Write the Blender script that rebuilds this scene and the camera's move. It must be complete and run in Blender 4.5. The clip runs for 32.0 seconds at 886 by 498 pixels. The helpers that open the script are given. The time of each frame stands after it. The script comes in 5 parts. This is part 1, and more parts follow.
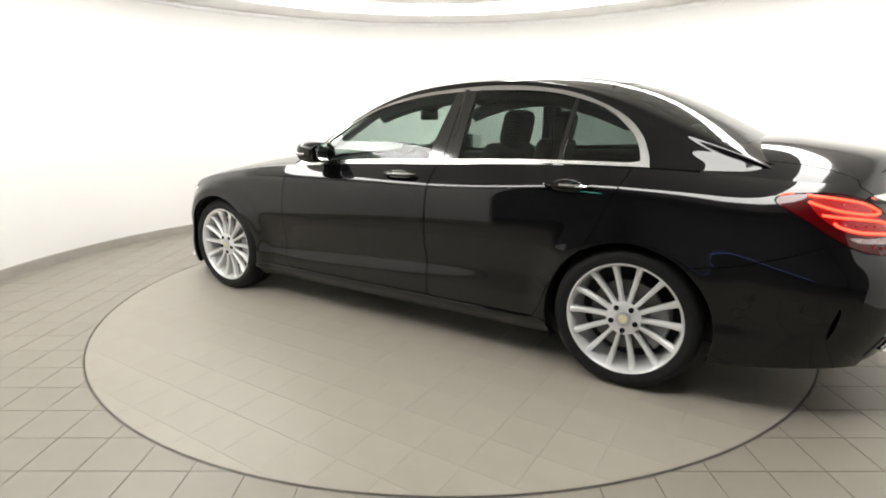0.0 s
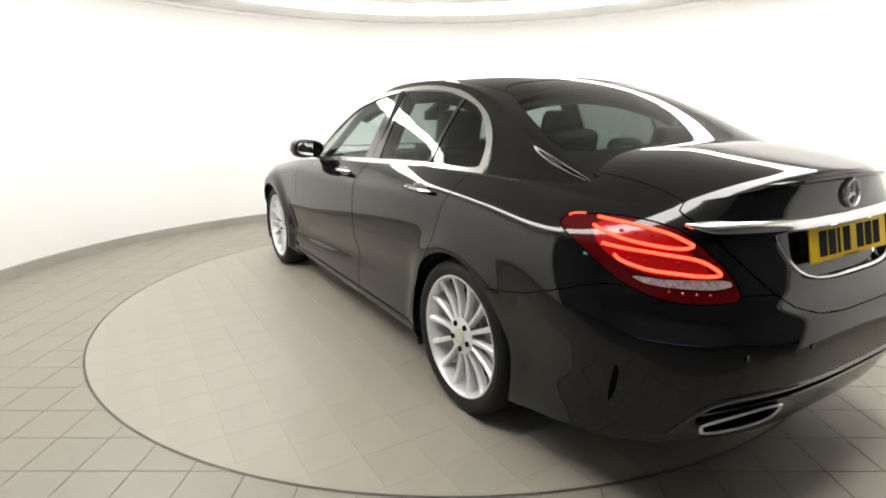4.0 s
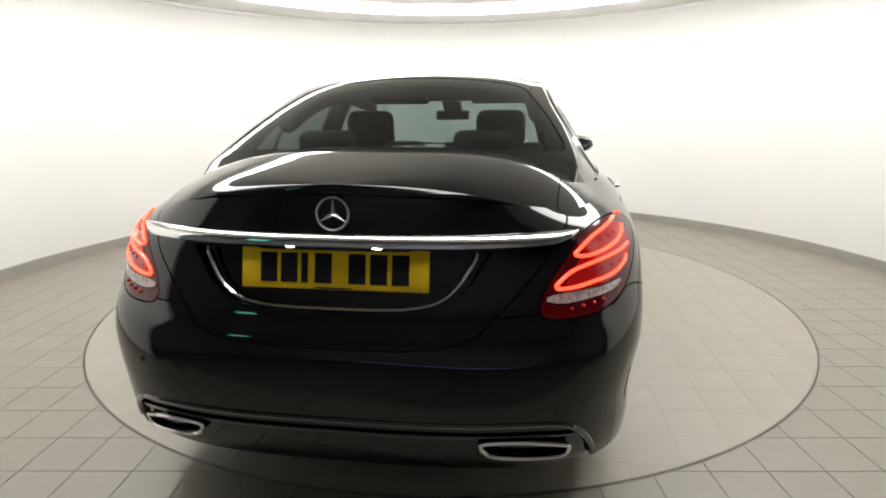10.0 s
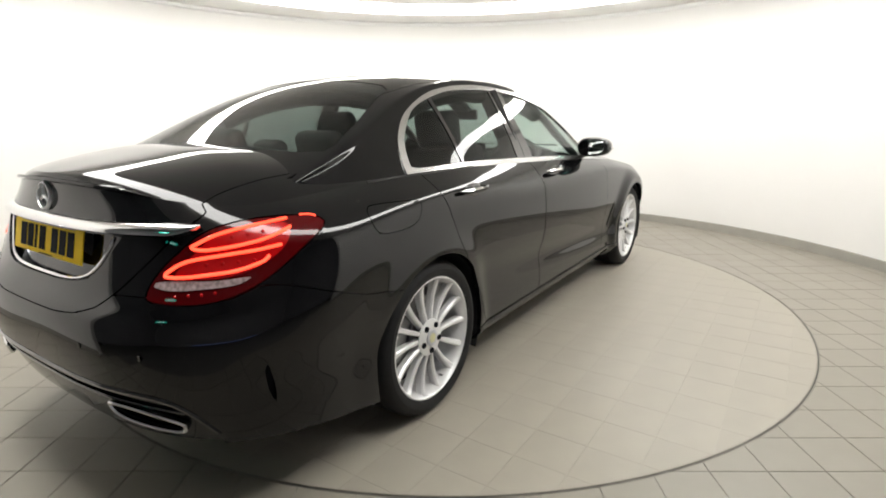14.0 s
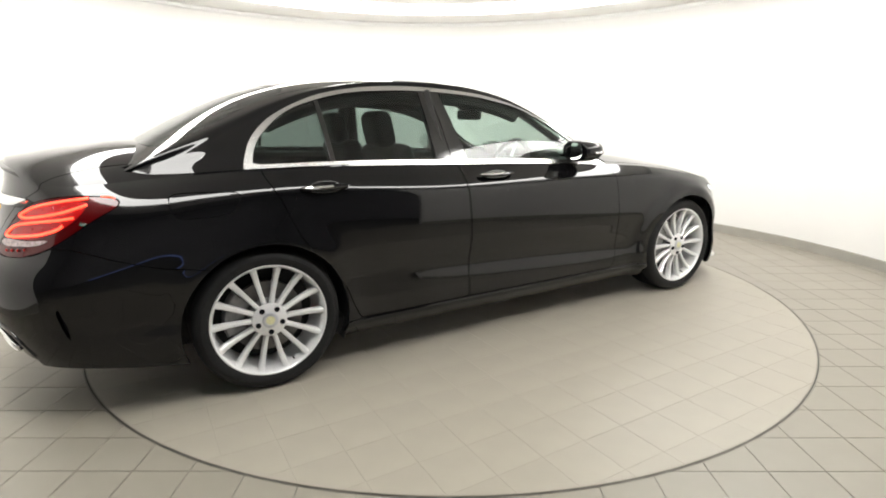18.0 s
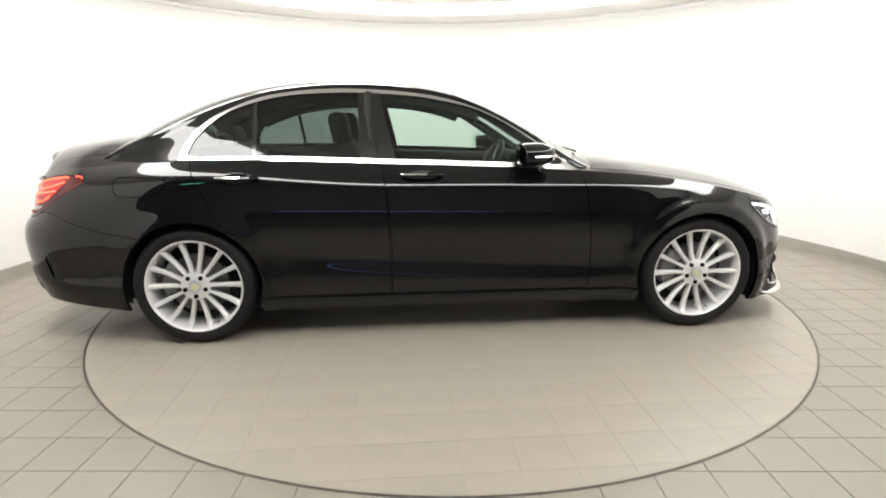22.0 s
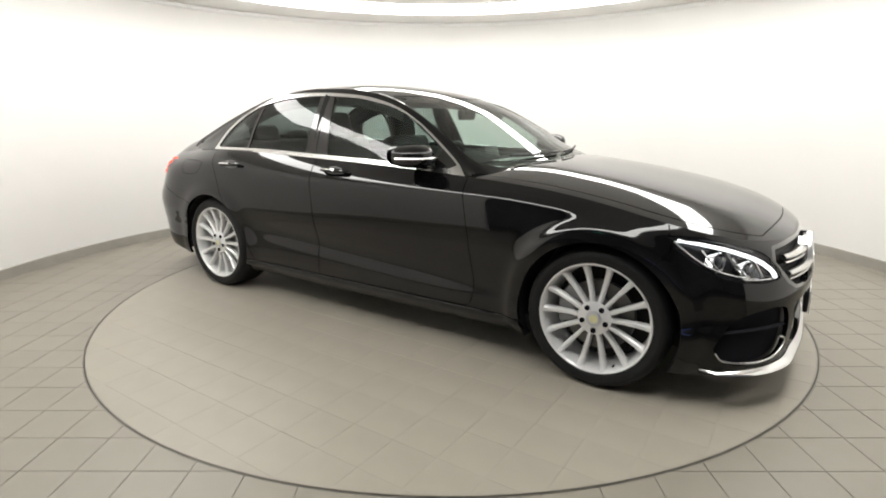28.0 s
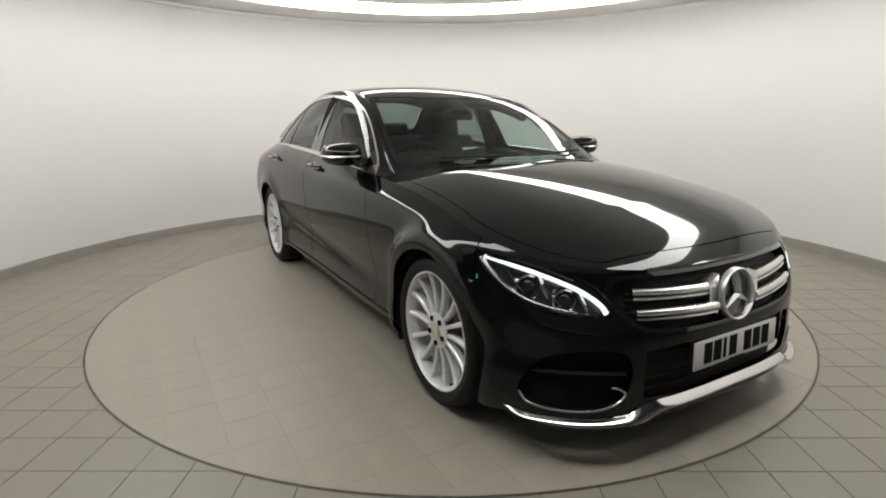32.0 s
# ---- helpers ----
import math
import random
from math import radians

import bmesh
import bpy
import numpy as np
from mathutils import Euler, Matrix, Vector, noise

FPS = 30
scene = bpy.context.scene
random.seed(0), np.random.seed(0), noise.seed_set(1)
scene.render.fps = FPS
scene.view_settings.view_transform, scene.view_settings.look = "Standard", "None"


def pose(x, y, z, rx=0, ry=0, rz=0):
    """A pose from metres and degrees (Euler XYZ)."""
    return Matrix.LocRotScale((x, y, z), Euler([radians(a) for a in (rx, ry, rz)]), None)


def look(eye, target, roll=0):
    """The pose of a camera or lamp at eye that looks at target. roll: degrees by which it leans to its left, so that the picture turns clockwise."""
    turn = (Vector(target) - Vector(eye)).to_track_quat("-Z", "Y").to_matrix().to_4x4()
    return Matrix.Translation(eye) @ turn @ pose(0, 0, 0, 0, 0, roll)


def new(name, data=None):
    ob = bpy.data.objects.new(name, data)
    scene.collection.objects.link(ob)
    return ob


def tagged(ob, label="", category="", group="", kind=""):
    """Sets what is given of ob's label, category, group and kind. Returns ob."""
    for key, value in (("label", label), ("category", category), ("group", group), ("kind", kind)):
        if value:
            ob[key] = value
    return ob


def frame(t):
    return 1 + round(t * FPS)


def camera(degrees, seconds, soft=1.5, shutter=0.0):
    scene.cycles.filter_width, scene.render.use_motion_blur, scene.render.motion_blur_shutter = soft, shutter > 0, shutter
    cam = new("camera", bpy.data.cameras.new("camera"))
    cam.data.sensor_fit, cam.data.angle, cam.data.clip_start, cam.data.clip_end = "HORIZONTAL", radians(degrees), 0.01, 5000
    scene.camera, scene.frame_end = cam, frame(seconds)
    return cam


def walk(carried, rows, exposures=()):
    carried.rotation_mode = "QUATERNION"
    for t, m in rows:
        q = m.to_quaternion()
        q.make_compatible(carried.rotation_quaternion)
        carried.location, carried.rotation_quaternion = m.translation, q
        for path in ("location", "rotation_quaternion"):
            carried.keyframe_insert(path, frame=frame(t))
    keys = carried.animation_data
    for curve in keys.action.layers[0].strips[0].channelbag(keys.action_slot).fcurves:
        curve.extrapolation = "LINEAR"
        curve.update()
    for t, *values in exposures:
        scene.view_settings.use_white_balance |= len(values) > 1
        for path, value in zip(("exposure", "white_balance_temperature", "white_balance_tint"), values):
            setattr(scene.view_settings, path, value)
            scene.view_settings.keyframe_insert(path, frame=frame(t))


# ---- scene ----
cam = camera(78.9, 32.0, soft=1.9)
EYE = look((0, -3.794, 1.2206), (-0.0383, -0.1031, 0.3176), -0.347)
walk(cam, [(0.0, EYE), (32.0, EYE)],
     exposures=[(0.0, -0.15), (2.0, -0.15), (3.0, -0.10), (6.0, -0.22), (7.0, -0.44), (8.0, -0.42), (9.0, -0.37), (10.0, -0.34), (11.0, -0.28), (12.0, -0.37), (13.0, -0.32), (14.0, -0.22), (17.0, -0.02), (20.0, 0.03), (25.0, 0.02), (28.0, -0.34), (30.0, -0.71), (32.0, -0.98)])

# ---- light ----
world = bpy.data.worlds.new("world")
scene.world = world
world.use_nodes = True
world.node_tree.nodes["Background"].inputs[0].default_value = (0.02, 0.02, 0.02, 1)
world.node_tree.nodes["Background"].inputs[1].default_value = 0.2
LIGHT = 16.0          # strength of the ceiling's light ring

DRUM = 3.50          # radius of the round white wall
TABLE = 2.262        # radius of the turntable
TILE = 0.205
CEIL = 2.40


# ---- materials ----
def material(name, color, rough=0.5, spec=0.5, metal=0.0, coat=0.0, ior=1.5, grain=0.0, scale=20.0, bump=0.0, bump_scale=200.0, random_tone=0.0, rough_var=0.0):
    m = bpy.data.materials.new(name)
    m.use_nodes = True
    nt = m.node_tree
    b = nt.nodes["Principled BSDF"]
    b.inputs["Base Color"].default_value = (*color, 1)
    b.inputs["Roughness"].default_value = rough
    b.inputs["Metallic"].default_value = metal
    b.inputs["IOR"].default_value = ior
    b.inputs["Coat Weight"].default_value = coat
    b.inputs["Specular IOR Level"].default_value = spec
    b.inputs["Coat Roughness"].default_value = 0.03
    co = nt.nodes.new("ShaderNodeTexCoord")
    if grain or random_tone:
        n1 = nt.nodes.new("ShaderNodeTexNoise")
        n1.inputs["Scale"].default_value = scale
        n1.inputs["Detail"].default_value = 6
        nt.links.new(co.outputs["Object"], n1.inputs["Vector"])
        mr = nt.nodes.new("ShaderNodeMapRange")
        mr.inputs["To Min"].default_value = 1 - grain
        mr.inputs["To Max"].default_value = 1 + grain
        mr.inputs["From Min"].default_value = 0.3
        mr.inputs["From Max"].default_value = 0.7
        nt.links.new(n1.outputs["Fac"], mr.inputs["Value"])
        val = mr.outputs[0]
        if random_tone:
            oi = nt.nodes.new("ShaderNodeObjectInfo")
            m2 = nt.nodes.new("ShaderNodeMapRange")
            m2.inputs["To Min"].default_value = 1 - random_tone
            m2.inputs["To Max"].default_value = 1 + random_tone
            nt.links.new(oi.outputs["Random"], m2.inputs["Value"])
            mu = nt.nodes.new("ShaderNodeMath")
            mu.operation = "MULTIPLY"
            nt.links.new(val, mu.inputs[0])
            nt.links.new(m2.outputs[0], mu.inputs[1])
            val = mu.outputs[0]
        mix = nt.nodes.new("ShaderNodeVectorMath")
        mix.operation = "SCALE"
        mix.inputs[0].default_value = color
        nt.links.new(val, mix.inputs["Scale"])
        nt.links.new(mix.outputs[0], b.inputs["Base Color"])
    if rough_var:
        n3 = nt.nodes.new("ShaderNodeTexNoise")
        n3.inputs["Scale"].default_value = 3.0
        n3.inputs["Detail"].default_value = 5
        nt.links.new(co.outputs["Object"], n3.inputs["Vector"])
        m3 = nt.nodes.new("ShaderNodeMapRange")
        m3.inputs["To Min"].default_value = rough - rough_var
        m3.inputs["To Max"].default_value = rough + rough_var
        nt.links.new(n3.outputs["Fac"], m3.inputs["Value"])
        nt.links.new(m3.outputs[0], b.inputs["Roughness"])
    if bump:
        n2 = nt.nodes.new("ShaderNodeTexNoise")
        n2.inputs["Scale"].default_value = bump_scale
        n2.inputs["Detail"].default_value = 3
        nt.links.new(co.outputs["Object"], n2.inputs["Vector"])
        bp = nt.nodes.new("ShaderNodeBump")
        bp.inputs["Strength"].default_value = bump
        bp.inputs["Distance"].default_value = 0.002
        nt.links.new(n2.outputs["Fac"], bp.inputs["Height"])
        nt.links.new(bp.outputs[0], b.inputs["Normal"])
    return m


def glowing(name, color, strength):
    m = bpy.data.materials.new(name)
    m.use_nodes = True
    b = m.node_tree.nodes["Principled BSDF"]
    b.inputs["Base Color"].default_value = (*color, 1)
    b.inputs["Emission Color"].default_value = (*color, 1)
    b.inputs["Emission Strength"].default_value = strength
    b.inputs["Roughness"].default_value = 0.12
    return m


def glazing(name, tint, ior=1.5, rough=0.0):
    """A thin pane: tinted straight-through light and a mirror by Fresnel."""
    m = bpy.data.materials.new(name)
    m.use_nodes = True
    nt = m.node_tree
    nt.nodes.remove(nt.nodes["Principled BSDF"])
    out = nt.nodes["Material Output"]
    tr = nt.nodes.new("ShaderNodeBsdfTransparent")
    tr.inputs[0].default_value = (*tint, 1)
    gl = nt.nodes.new("ShaderNodeBsdfGlossy")
    gl.inputs["Roughness"].default_value = rough
    lw = nt.nodes.new("ShaderNodeLayerWeight")
    lw.inputs["Blend"].default_value = 0.5
    pw = nt.nodes.new("ShaderNodeMath")
    pw.operation = "POWER"
    pw.inputs[1].default_value = 5.0
    nt.links.new(lw.outputs["Facing"], pw.inputs[0])
    fr = nt.nodes.new("ShaderNodeMapRange")
    fr.inputs["To Min"].default_value = 1.4 * ((ior - 1) / (ior + 1)) ** 2
    nt.links.new(pw.outputs[0], fr.inputs["Value"])
    mx = nt.nodes.new("ShaderNodeMixShader")
    nt.links.new(fr.outputs[0], mx.inputs[0])
    nt.links.new(tr.outputs[0], mx.inputs[1])
    nt.links.new(gl.outputs[0], mx.inputs[2])
    nt.links.new(mx.outputs[0], out.inputs[0])
    return m


M_WALL = material("white_wall_paint", (0.80, 0.79, 0.77), 0.55, grain=0.015, scale=1.2, bump=0.05, bump_scale=60)
M_SKIRT = material("grey_skirting", (0.33, 0.315, 0.28), 0.5, grain=0.06, scale=8)
M_TILE = material("beige_floor_tile", (0.246, 0.226, 0.188), 0.42, grain=0.05, scale=5, bump=0.06, bump_scale=90, random_tone=0.025, rough_var=0.08)
M_TABLETILE = material("table_tile", (0.316, 0.291, 0.243), 0.42, grain=0.05, scale=4, bump=0.06, bump_scale=90, random_tone=0.01, rough_var=0.08)
M_GROUT = material("dark_grout", (0.185, 0.171, 0.147), 0.8, grain=0.2, scale=15)
M_TGROUT = material("pale_grout", (0.345, 0.320, 0.270), 0.8, grain=0.1, scale=15)
M_GAP = material("dark_gap", (0.03, 0.028, 0.025), 0.7, grain=0.2, scale=20)
M_STEEL = material("worn_steel", (0.27, 0.255, 0.225), 0.5, metal=0.6, grain=0.15, scale=12, rough_var=0.1)
M_CEIL = material("ceiling_paint", (0.86, 0.85, 0.83), 0.7, grain=0.02, scale=2)
M_FASCIA = material("grey_ceiling_band", (0.86, 0.85, 0.83), 0.7, grain=0.02, scale=2)
M_LIP = material("white_trim", (0.88, 0.88, 0.87), 0.4, grain=0.02, scale=5)
M_LIGHT = glowing("light_diffuser", (1.0, 0.985, 0.95), LIGHT)
M_SIGN = glowing("green_sign_light", (0.02, 0.75, 0.55), 6.0)
M_SIGNBAR = glowing("pale_sign_light", (0.75, 1.0, 0.95), 7.0)
M_DAY = glowing("daylight", (0.30, 0.42, 1.0), 1.4)
M_BAYFLOOR = material("dark_bay_floor", (0.13, 0.126, 0.12), 0.6, grain=0.15, scale=6)
M_DARK = material("grey_bay_wall", (0.30, 0.30, 0.315), 0.7, grain=0.1, scale=3)

M_PAINT = material("black_car_paint", (0.003, 0.003, 0.0034), 0.4, spec=0.0, coat=1.0, grain=0.1, scale=400)
M_GLOSS = material("gloss_black_plastic", (0.006, 0.006, 0.006), 0.08, coat=1.0)
M_PLASTIC = material("black_plastic", (0.012, 0.012, 0.012), 0.5, spec=0.25, grain=0.1, scale=80, bump=0.1, bump_scale=500)
M_RUBBER = material("tyre_rubber", (0.0075, 0.0075, 0.0078), 0.65, spec=0.3, grain=0.2, scale=40, bump=0.15, bump_scale=300)
M_CHROME = material("chrome", (0.78, 0.78, 0.78), 0.09, metal=1.0)
M_BADGECHROME = material("emblem_chrome", (0.80, 0.80, 0.80), 0.30, metal=0.85, grain=0.02, scale=60)
M_SATIN = material("satin_aluminium_trim", (0.72, 0.72, 0.71), 0.26, metal=1.0, grain=0.02, scale=60)
M_ALLOY = material("silver_alloy", (0.72, 0.72, 0.72), 0.33, metal=0.25, coat=0.4, grain=0.03, scale=60)
# alloy copy with the shade of deep-set parts put into its colour
M_ALLOY_SHADE = material("shaded_alloy", (0.30, 0.30, 0.30), 0.42, metal=0.8, grain=0.1, scale=30)
M_DISC = material("brake_disc", (0.16, 0.155, 0.15), 0.4, metal=0.9, grain=0.1, scale=60)
M_CABIN = material("dark_cabin", (0.018, 0.017, 0.016), 0.75, grain=0.15, scale=60, bump=0.1, bump_scale=250)
M_LEATHER = material("black_leather", (0.016, 0.015, 0.014), 0.5, grain=0.15, scale=90, bump=0.2, bump_scale=200)
M_LINER = material("dark_headliner", (0.03, 0.03, 0.03), 0.9, grain=0.1, scale=90)
M_GLASS = glazing("green_tinted_glass", (0.66, 0.76, 0.72))
M_PRIVACY = glazing("dark_privacy_glass", (0.32, 0.38, 0.36))
M_BACKGLASS = glazing("dark_rear_glass", (0.31, 0.36, 0.35))
M_LENS = glazing("clear_lens", (0.92, 0.93, 0.94))
M_REDLENS = glowing("red_lens", (0.30, 0.003, 0.004), 0.22)
M_REDGLOW = glowing("red_light_guide", (1.0, 0.065, 0.03), 3.6)
M_WHITEGLOW = glowing("white_light_guide", (0.95, 0.98, 1.0), 2.4)
M_PLATELAMP = glowing("plate_lamp_glow", (1.0, 0.97, 0.92), 36.0)
M_YELLOW = material("yellow_plate", (0.85, 0.56, 0.015), 0.6, spec=0.15, grain=0.03, scale=30)
M_WPLATE = material("white_plate", (0.72, 0.72, 0.70), 0.35, grain=0.03, scale=30)
M_MIRROR = material("mirror_glass", (0.80, 0.82, 0.82), 0.02, metal=1.0)
# plate print and other blacks; also stands for the shade in lug holes
M_INK_SHADE = material("black_print_and_hole_shade", (0.012, 0.012, 0.015), 0.85, spec=0.1)


# ---- mesh tools ----
def finish(name, V, F, mat, parent=None, label="", smooth=True, angle=35):
    me = bpy.data.meshes.new(name)
    me.from_pydata([tuple(map(float, v)) for v in V], [], [tuple(map(int, f)) for f in F])
    me.materials.append(mat)
    if smooth:
        me.polygons.foreach_set("use_smooth", [True] * len(me.polygons))
        me.set_sharp_from_angle(angle=radians(angle))
    ob = new(name, me)
    if parent is not None:
        ob.parent = parent
    if label:
        ob["label"] = label
    return ob


def part(name, bm, mat, parent=None, label="", smooth=True, angle=35):
    me = bpy.data.meshes.new(name)
    bmesh.ops.recalc_face_normals(bm, faces=bm.faces)
    bm.to_mesh(me)
    bm.free()
    me.materials.append(mat)
    if smooth:
        me.polygons.foreach_set("use_smooth", [True] * len(me.polygons))
        me.set_sharp_from_angle(angle=radians(angle))
    ob = new(name, me)
    if parent is not None:
        ob.parent = parent
    if label:
        ob["label"] = label
    return ob


def spl(*pts):
    """Smooth curve through points (a, b) that does not overshoot; works on arrays."""
    a = np.array([p[0] for p in pts], float)
    b = np.array([p[1:] for p in pts], float)
    h = np.diff(a)
    d = np.diff(b, axis=0) / h[:, None]
    m = np.zeros_like(b)
    m[0], m[-1] = d[0], d[-1]
    for i in range(1, len(a) - 1):
        w1, w2 = 2 * h[i] + h[i - 1], h[i] + 2 * h[i - 1]
        same = d[i - 1] * d[i] > 0
        den = np.where(same, w1 / np.where(same, d[i - 1], 1) + w2 / np.where(same, d[i], 1), 1)
        m[i] = np.where(same, (w1 + w2) / den, 0)

    def f(t):
        t = np.asarray(t, float)
        tc = np.clip(t, a[0], a[-1])
        i = np.clip(np.searchsorted(a, tc, side="right") - 1, 0, len(a) - 2)
        s = ((tc - a[i]) / h[i])[..., None]
        H = h[i][..., None]
        r = (2 * s**3 - 3 * s**2 + 1) * b[i] + (s**3 - 2 * s**2 + s) * H * m[i] + (-2 * s**3 + 3 * s**2) * b[i + 1] + (s**3 - s**2) * H * m[i + 1]
        return r[..., 0] if b.shape[1] == 1 else r
    return f


def eased(pts, width):
    """The same curve, softened over a width, so that reflections run clean along it."""
    f = spl(*pts)
    lo, hi = pts[0][0], pts[-1][0]
    step = (hi - lo) / 1500
    t = np.arange(lo - 4 * width, hi + 4 * width, step)
    v = f(t)
    v = v + np.where(t < lo, (t - lo) * (f(lo + step) - f(lo)) / step, 0) + np.where(t > hi, (t - hi) * (f(hi) - f(hi - step)) / step, 0)
    k = np.exp(-0.5 * (np.arange(-int(3 * width / step), int(3 * width / step) + 1) * step / width) ** 2)
    v = np.convolve(v, k / k.sum(), "same")
    keep = (t >= lo) & (t <= hi)
    tt, vv = t[keep], v[keep]
    return lambda x: np.interp(x, tt, vv)


def curve(pts, n=60, closed=False):
    """Catmull-Rom points through a few control points of any dimension."""
    P = np.array(pts, float)
    k = len(P)
    if closed:
        Q = np.vstack([P[-1], P, P[0], P[1]])
        segs = k
    else:
        Q = np.vstack([2 * P[0] - P[1], P, 2 * P[-1] - P[-2]])
        segs = k - 1
    out = []
    for u in np.linspace(0, segs, n, endpoint=not closed):
        i = min(int(u), segs - 1)
        t = u - i
        p0, p1, p2, p3 = Q[i:i + 4]
        out.append(0.5 * (2 * p1 + (p2 - p0) * t + (2 * p0 - 5 * p1 + 4 * p2 - p3) * t**2 + (3 * p1 - p0 - 3 * p2 + p3) * t**3))
    return np.array(out)


def grid(P):
    """Vertices and quads of an array of points [i, j]."""
    n, m = P.shape[:2]
    idx = np.arange(n * m).reshape(n, m)
    F = np.stack([idx[:-1, :-1], idx[1:, :-1], idx[1:, 1:], idx[:-1, 1:]], -1).reshape(-1, 4)
    return P.reshape(-1, P.shape[-1]), [tuple(f) for f in F]


def clip(patch, d):
    """Cut a patch along d = 0 (a value for each vertex): the part where d > 0, the other part."""
    V, F = patch
    V = np.asarray(V, float)
    res = []
    for sign in (1, -1):
        e = d * sign
        verts, made, used, faces = [], {}, {}, []

        def vert(i):
            if i not in used:
                used[i] = len(verts)
                verts.append(V[i])
            return used[i]

        def cross(i, j):
            k = (i, j) if i < j else (j, i)
            if k not in made:
                a, b = k
                t = e[a] / (e[a] - e[b])
                made[k] = len(verts)
                verts.append(V[a] + t * (V[b] - V[a]))
            return made[k]
        pos = e > 0
        for f in F:
            inside = [pos[i] for i in f]
            if not any(inside):
                continue
            if all(inside):
                faces.append(tuple(vert(i) for i in f))
                continue
            poly = []
            for a in range(len(f)):
                i, j = f[a - 1], f[a]
                if pos[i] != pos[j]:
                    poly.append(cross(i, j))
                if pos[j]:
                    poly.append(vert(j))
            if len(set(poly)) > 2:
                faces.append(tuple(poly))
        res.append((np.array(verts).reshape(-1, V.shape[1]), faces))
    return res


def inside(poly, q):
    """Signed distance to a closed outline, positive inside, for an array of 2D points."""
    poly = np.asarray(poly, float)
    a, b = poly, np.roll(poly, -1, axis=0)
    best = np.full(len(q), 1e9)
    odd = np.zeros(len(q), bool)
    for (ax, ay), (bx, by) in zip(a, b):
        ex, ey = bx - ax, by - ay
        wx, wy = q[:, 0] - ax, q[:, 1] - ay
        t = np.clip((wx * ex + wy * ey) / (ex * ex + ey * ey + 1e-12), 0, 1)
        best = np.minimum(best, (wx - t * ex) ** 2 + (wy - t * ey) ** 2)
        c = (ay > q[:, 1]) != (by > q[:, 1])
        xi = ax + (q[:, 1] - ay) / (ey if abs(ey) > 1e-12 else 1e-12) * ex
        odd ^= c & (q[:, 0] < xi)
    return np.where(odd, 1, -1) * np.sqrt(best)


def normals(V, F):
    N = np.zeros_like(V)
    for f in F:
        p = V[list(f)]
        n = np.zeros(3)
        for k in range(1, len(f) - 1):
            n += np.cross(p[k] - p[0], p[k + 1] - p[0])
        for i in f:
            N[i] += n
    return N / (np.linalg.norm(N, axis=1)[:, None] + 1e-12)


def rimmed(patch, depth, lift=0.0):
    """A panel with its edges folded inwards by depth, raised by lift along its normals."""
    V, F = patch
    V = np.asarray(V)[:, :3]
    if not len(F):
        return V, F
    N = normals(V, F)
    V = V + N * lift
    edges = {}
    for f in F:
        for k in range(len(f)):
            e = (f[k - 1], f[k])
            edges[e] = edges.get(e, 0) + 1
    rim = [e for e in edges if (e[1], e[0]) not in edges]
    base = len(V)
    ids = {}
    extra = []
    for e in rim:
        for i in e:
            if i not in ids:
                ids[i] = base + len(extra)
                extra.append(V[i] - N[i] * depth)
    F2 = [(j, i, ids[i], ids[j]) for i, j in rim]
    return np.vstack([V, np.array(extra).reshape(-1, 3)]), list(F) + F2


def mirrored(patch):
    V, F = patch
    V = np.array(V, float)
    V[:, 1] *= -1
    return V, [tuple(reversed(f)) for f in F]


def welded(patch):
    """One mesh of a half and its mirror image, with the shared points merged."""
    V, F = joined((np.asarray(patch[0])[:, :3], patch[1]), mirrored((np.asarray(patch[0])[:, :3], patch[1])))
    keys, ids, out = {}, [], []
    for v in V:
        k = tuple(np.round(v, 5) + 0.0)
        if k not in keys:
            keys[k] = len(out)
            out.append(v)
        ids.append(keys[k])
    faces = []
    for f in F:
        g = []
        for i in f:
            if ids[i] not in g:
                g.append(ids[i])
        if len(g) > 2:
            faces.append(tuple(g))
    return np.array(out), faces


def joined(*patches):
    V, F, n = [], [], 0
    for v, f in patches:
        V.append(np.asarray(v).reshape(-1, 3))
        F += [tuple(i + n for i in g) for g in f]
        n += len(V[-1])
    return np.vstack(V), F


def lathe(profile, n=64, a0=0.0, a1=2 * math.pi):
    """A profile of (radius, z) turned about z."""
    full = abs(a1 - a0 - 2 * math.pi) < 1e-6
    A = np.linspace(a0, a1, n + 1)
    P = np.array([[(r * math.cos(a), r * math.sin(a), z) for r, z in profile] for a in A])
    if full:
        m = len(profile)
        V = P[:-1].reshape(-1, 3)
        F = [((i * m + j), ((i + 1) % n) * m + j, ((i + 1) % n) * m + j + 1, i * m + j + 1) for i in range(n) for j in range(m - 1)]
        return V, F
    return grid(P)


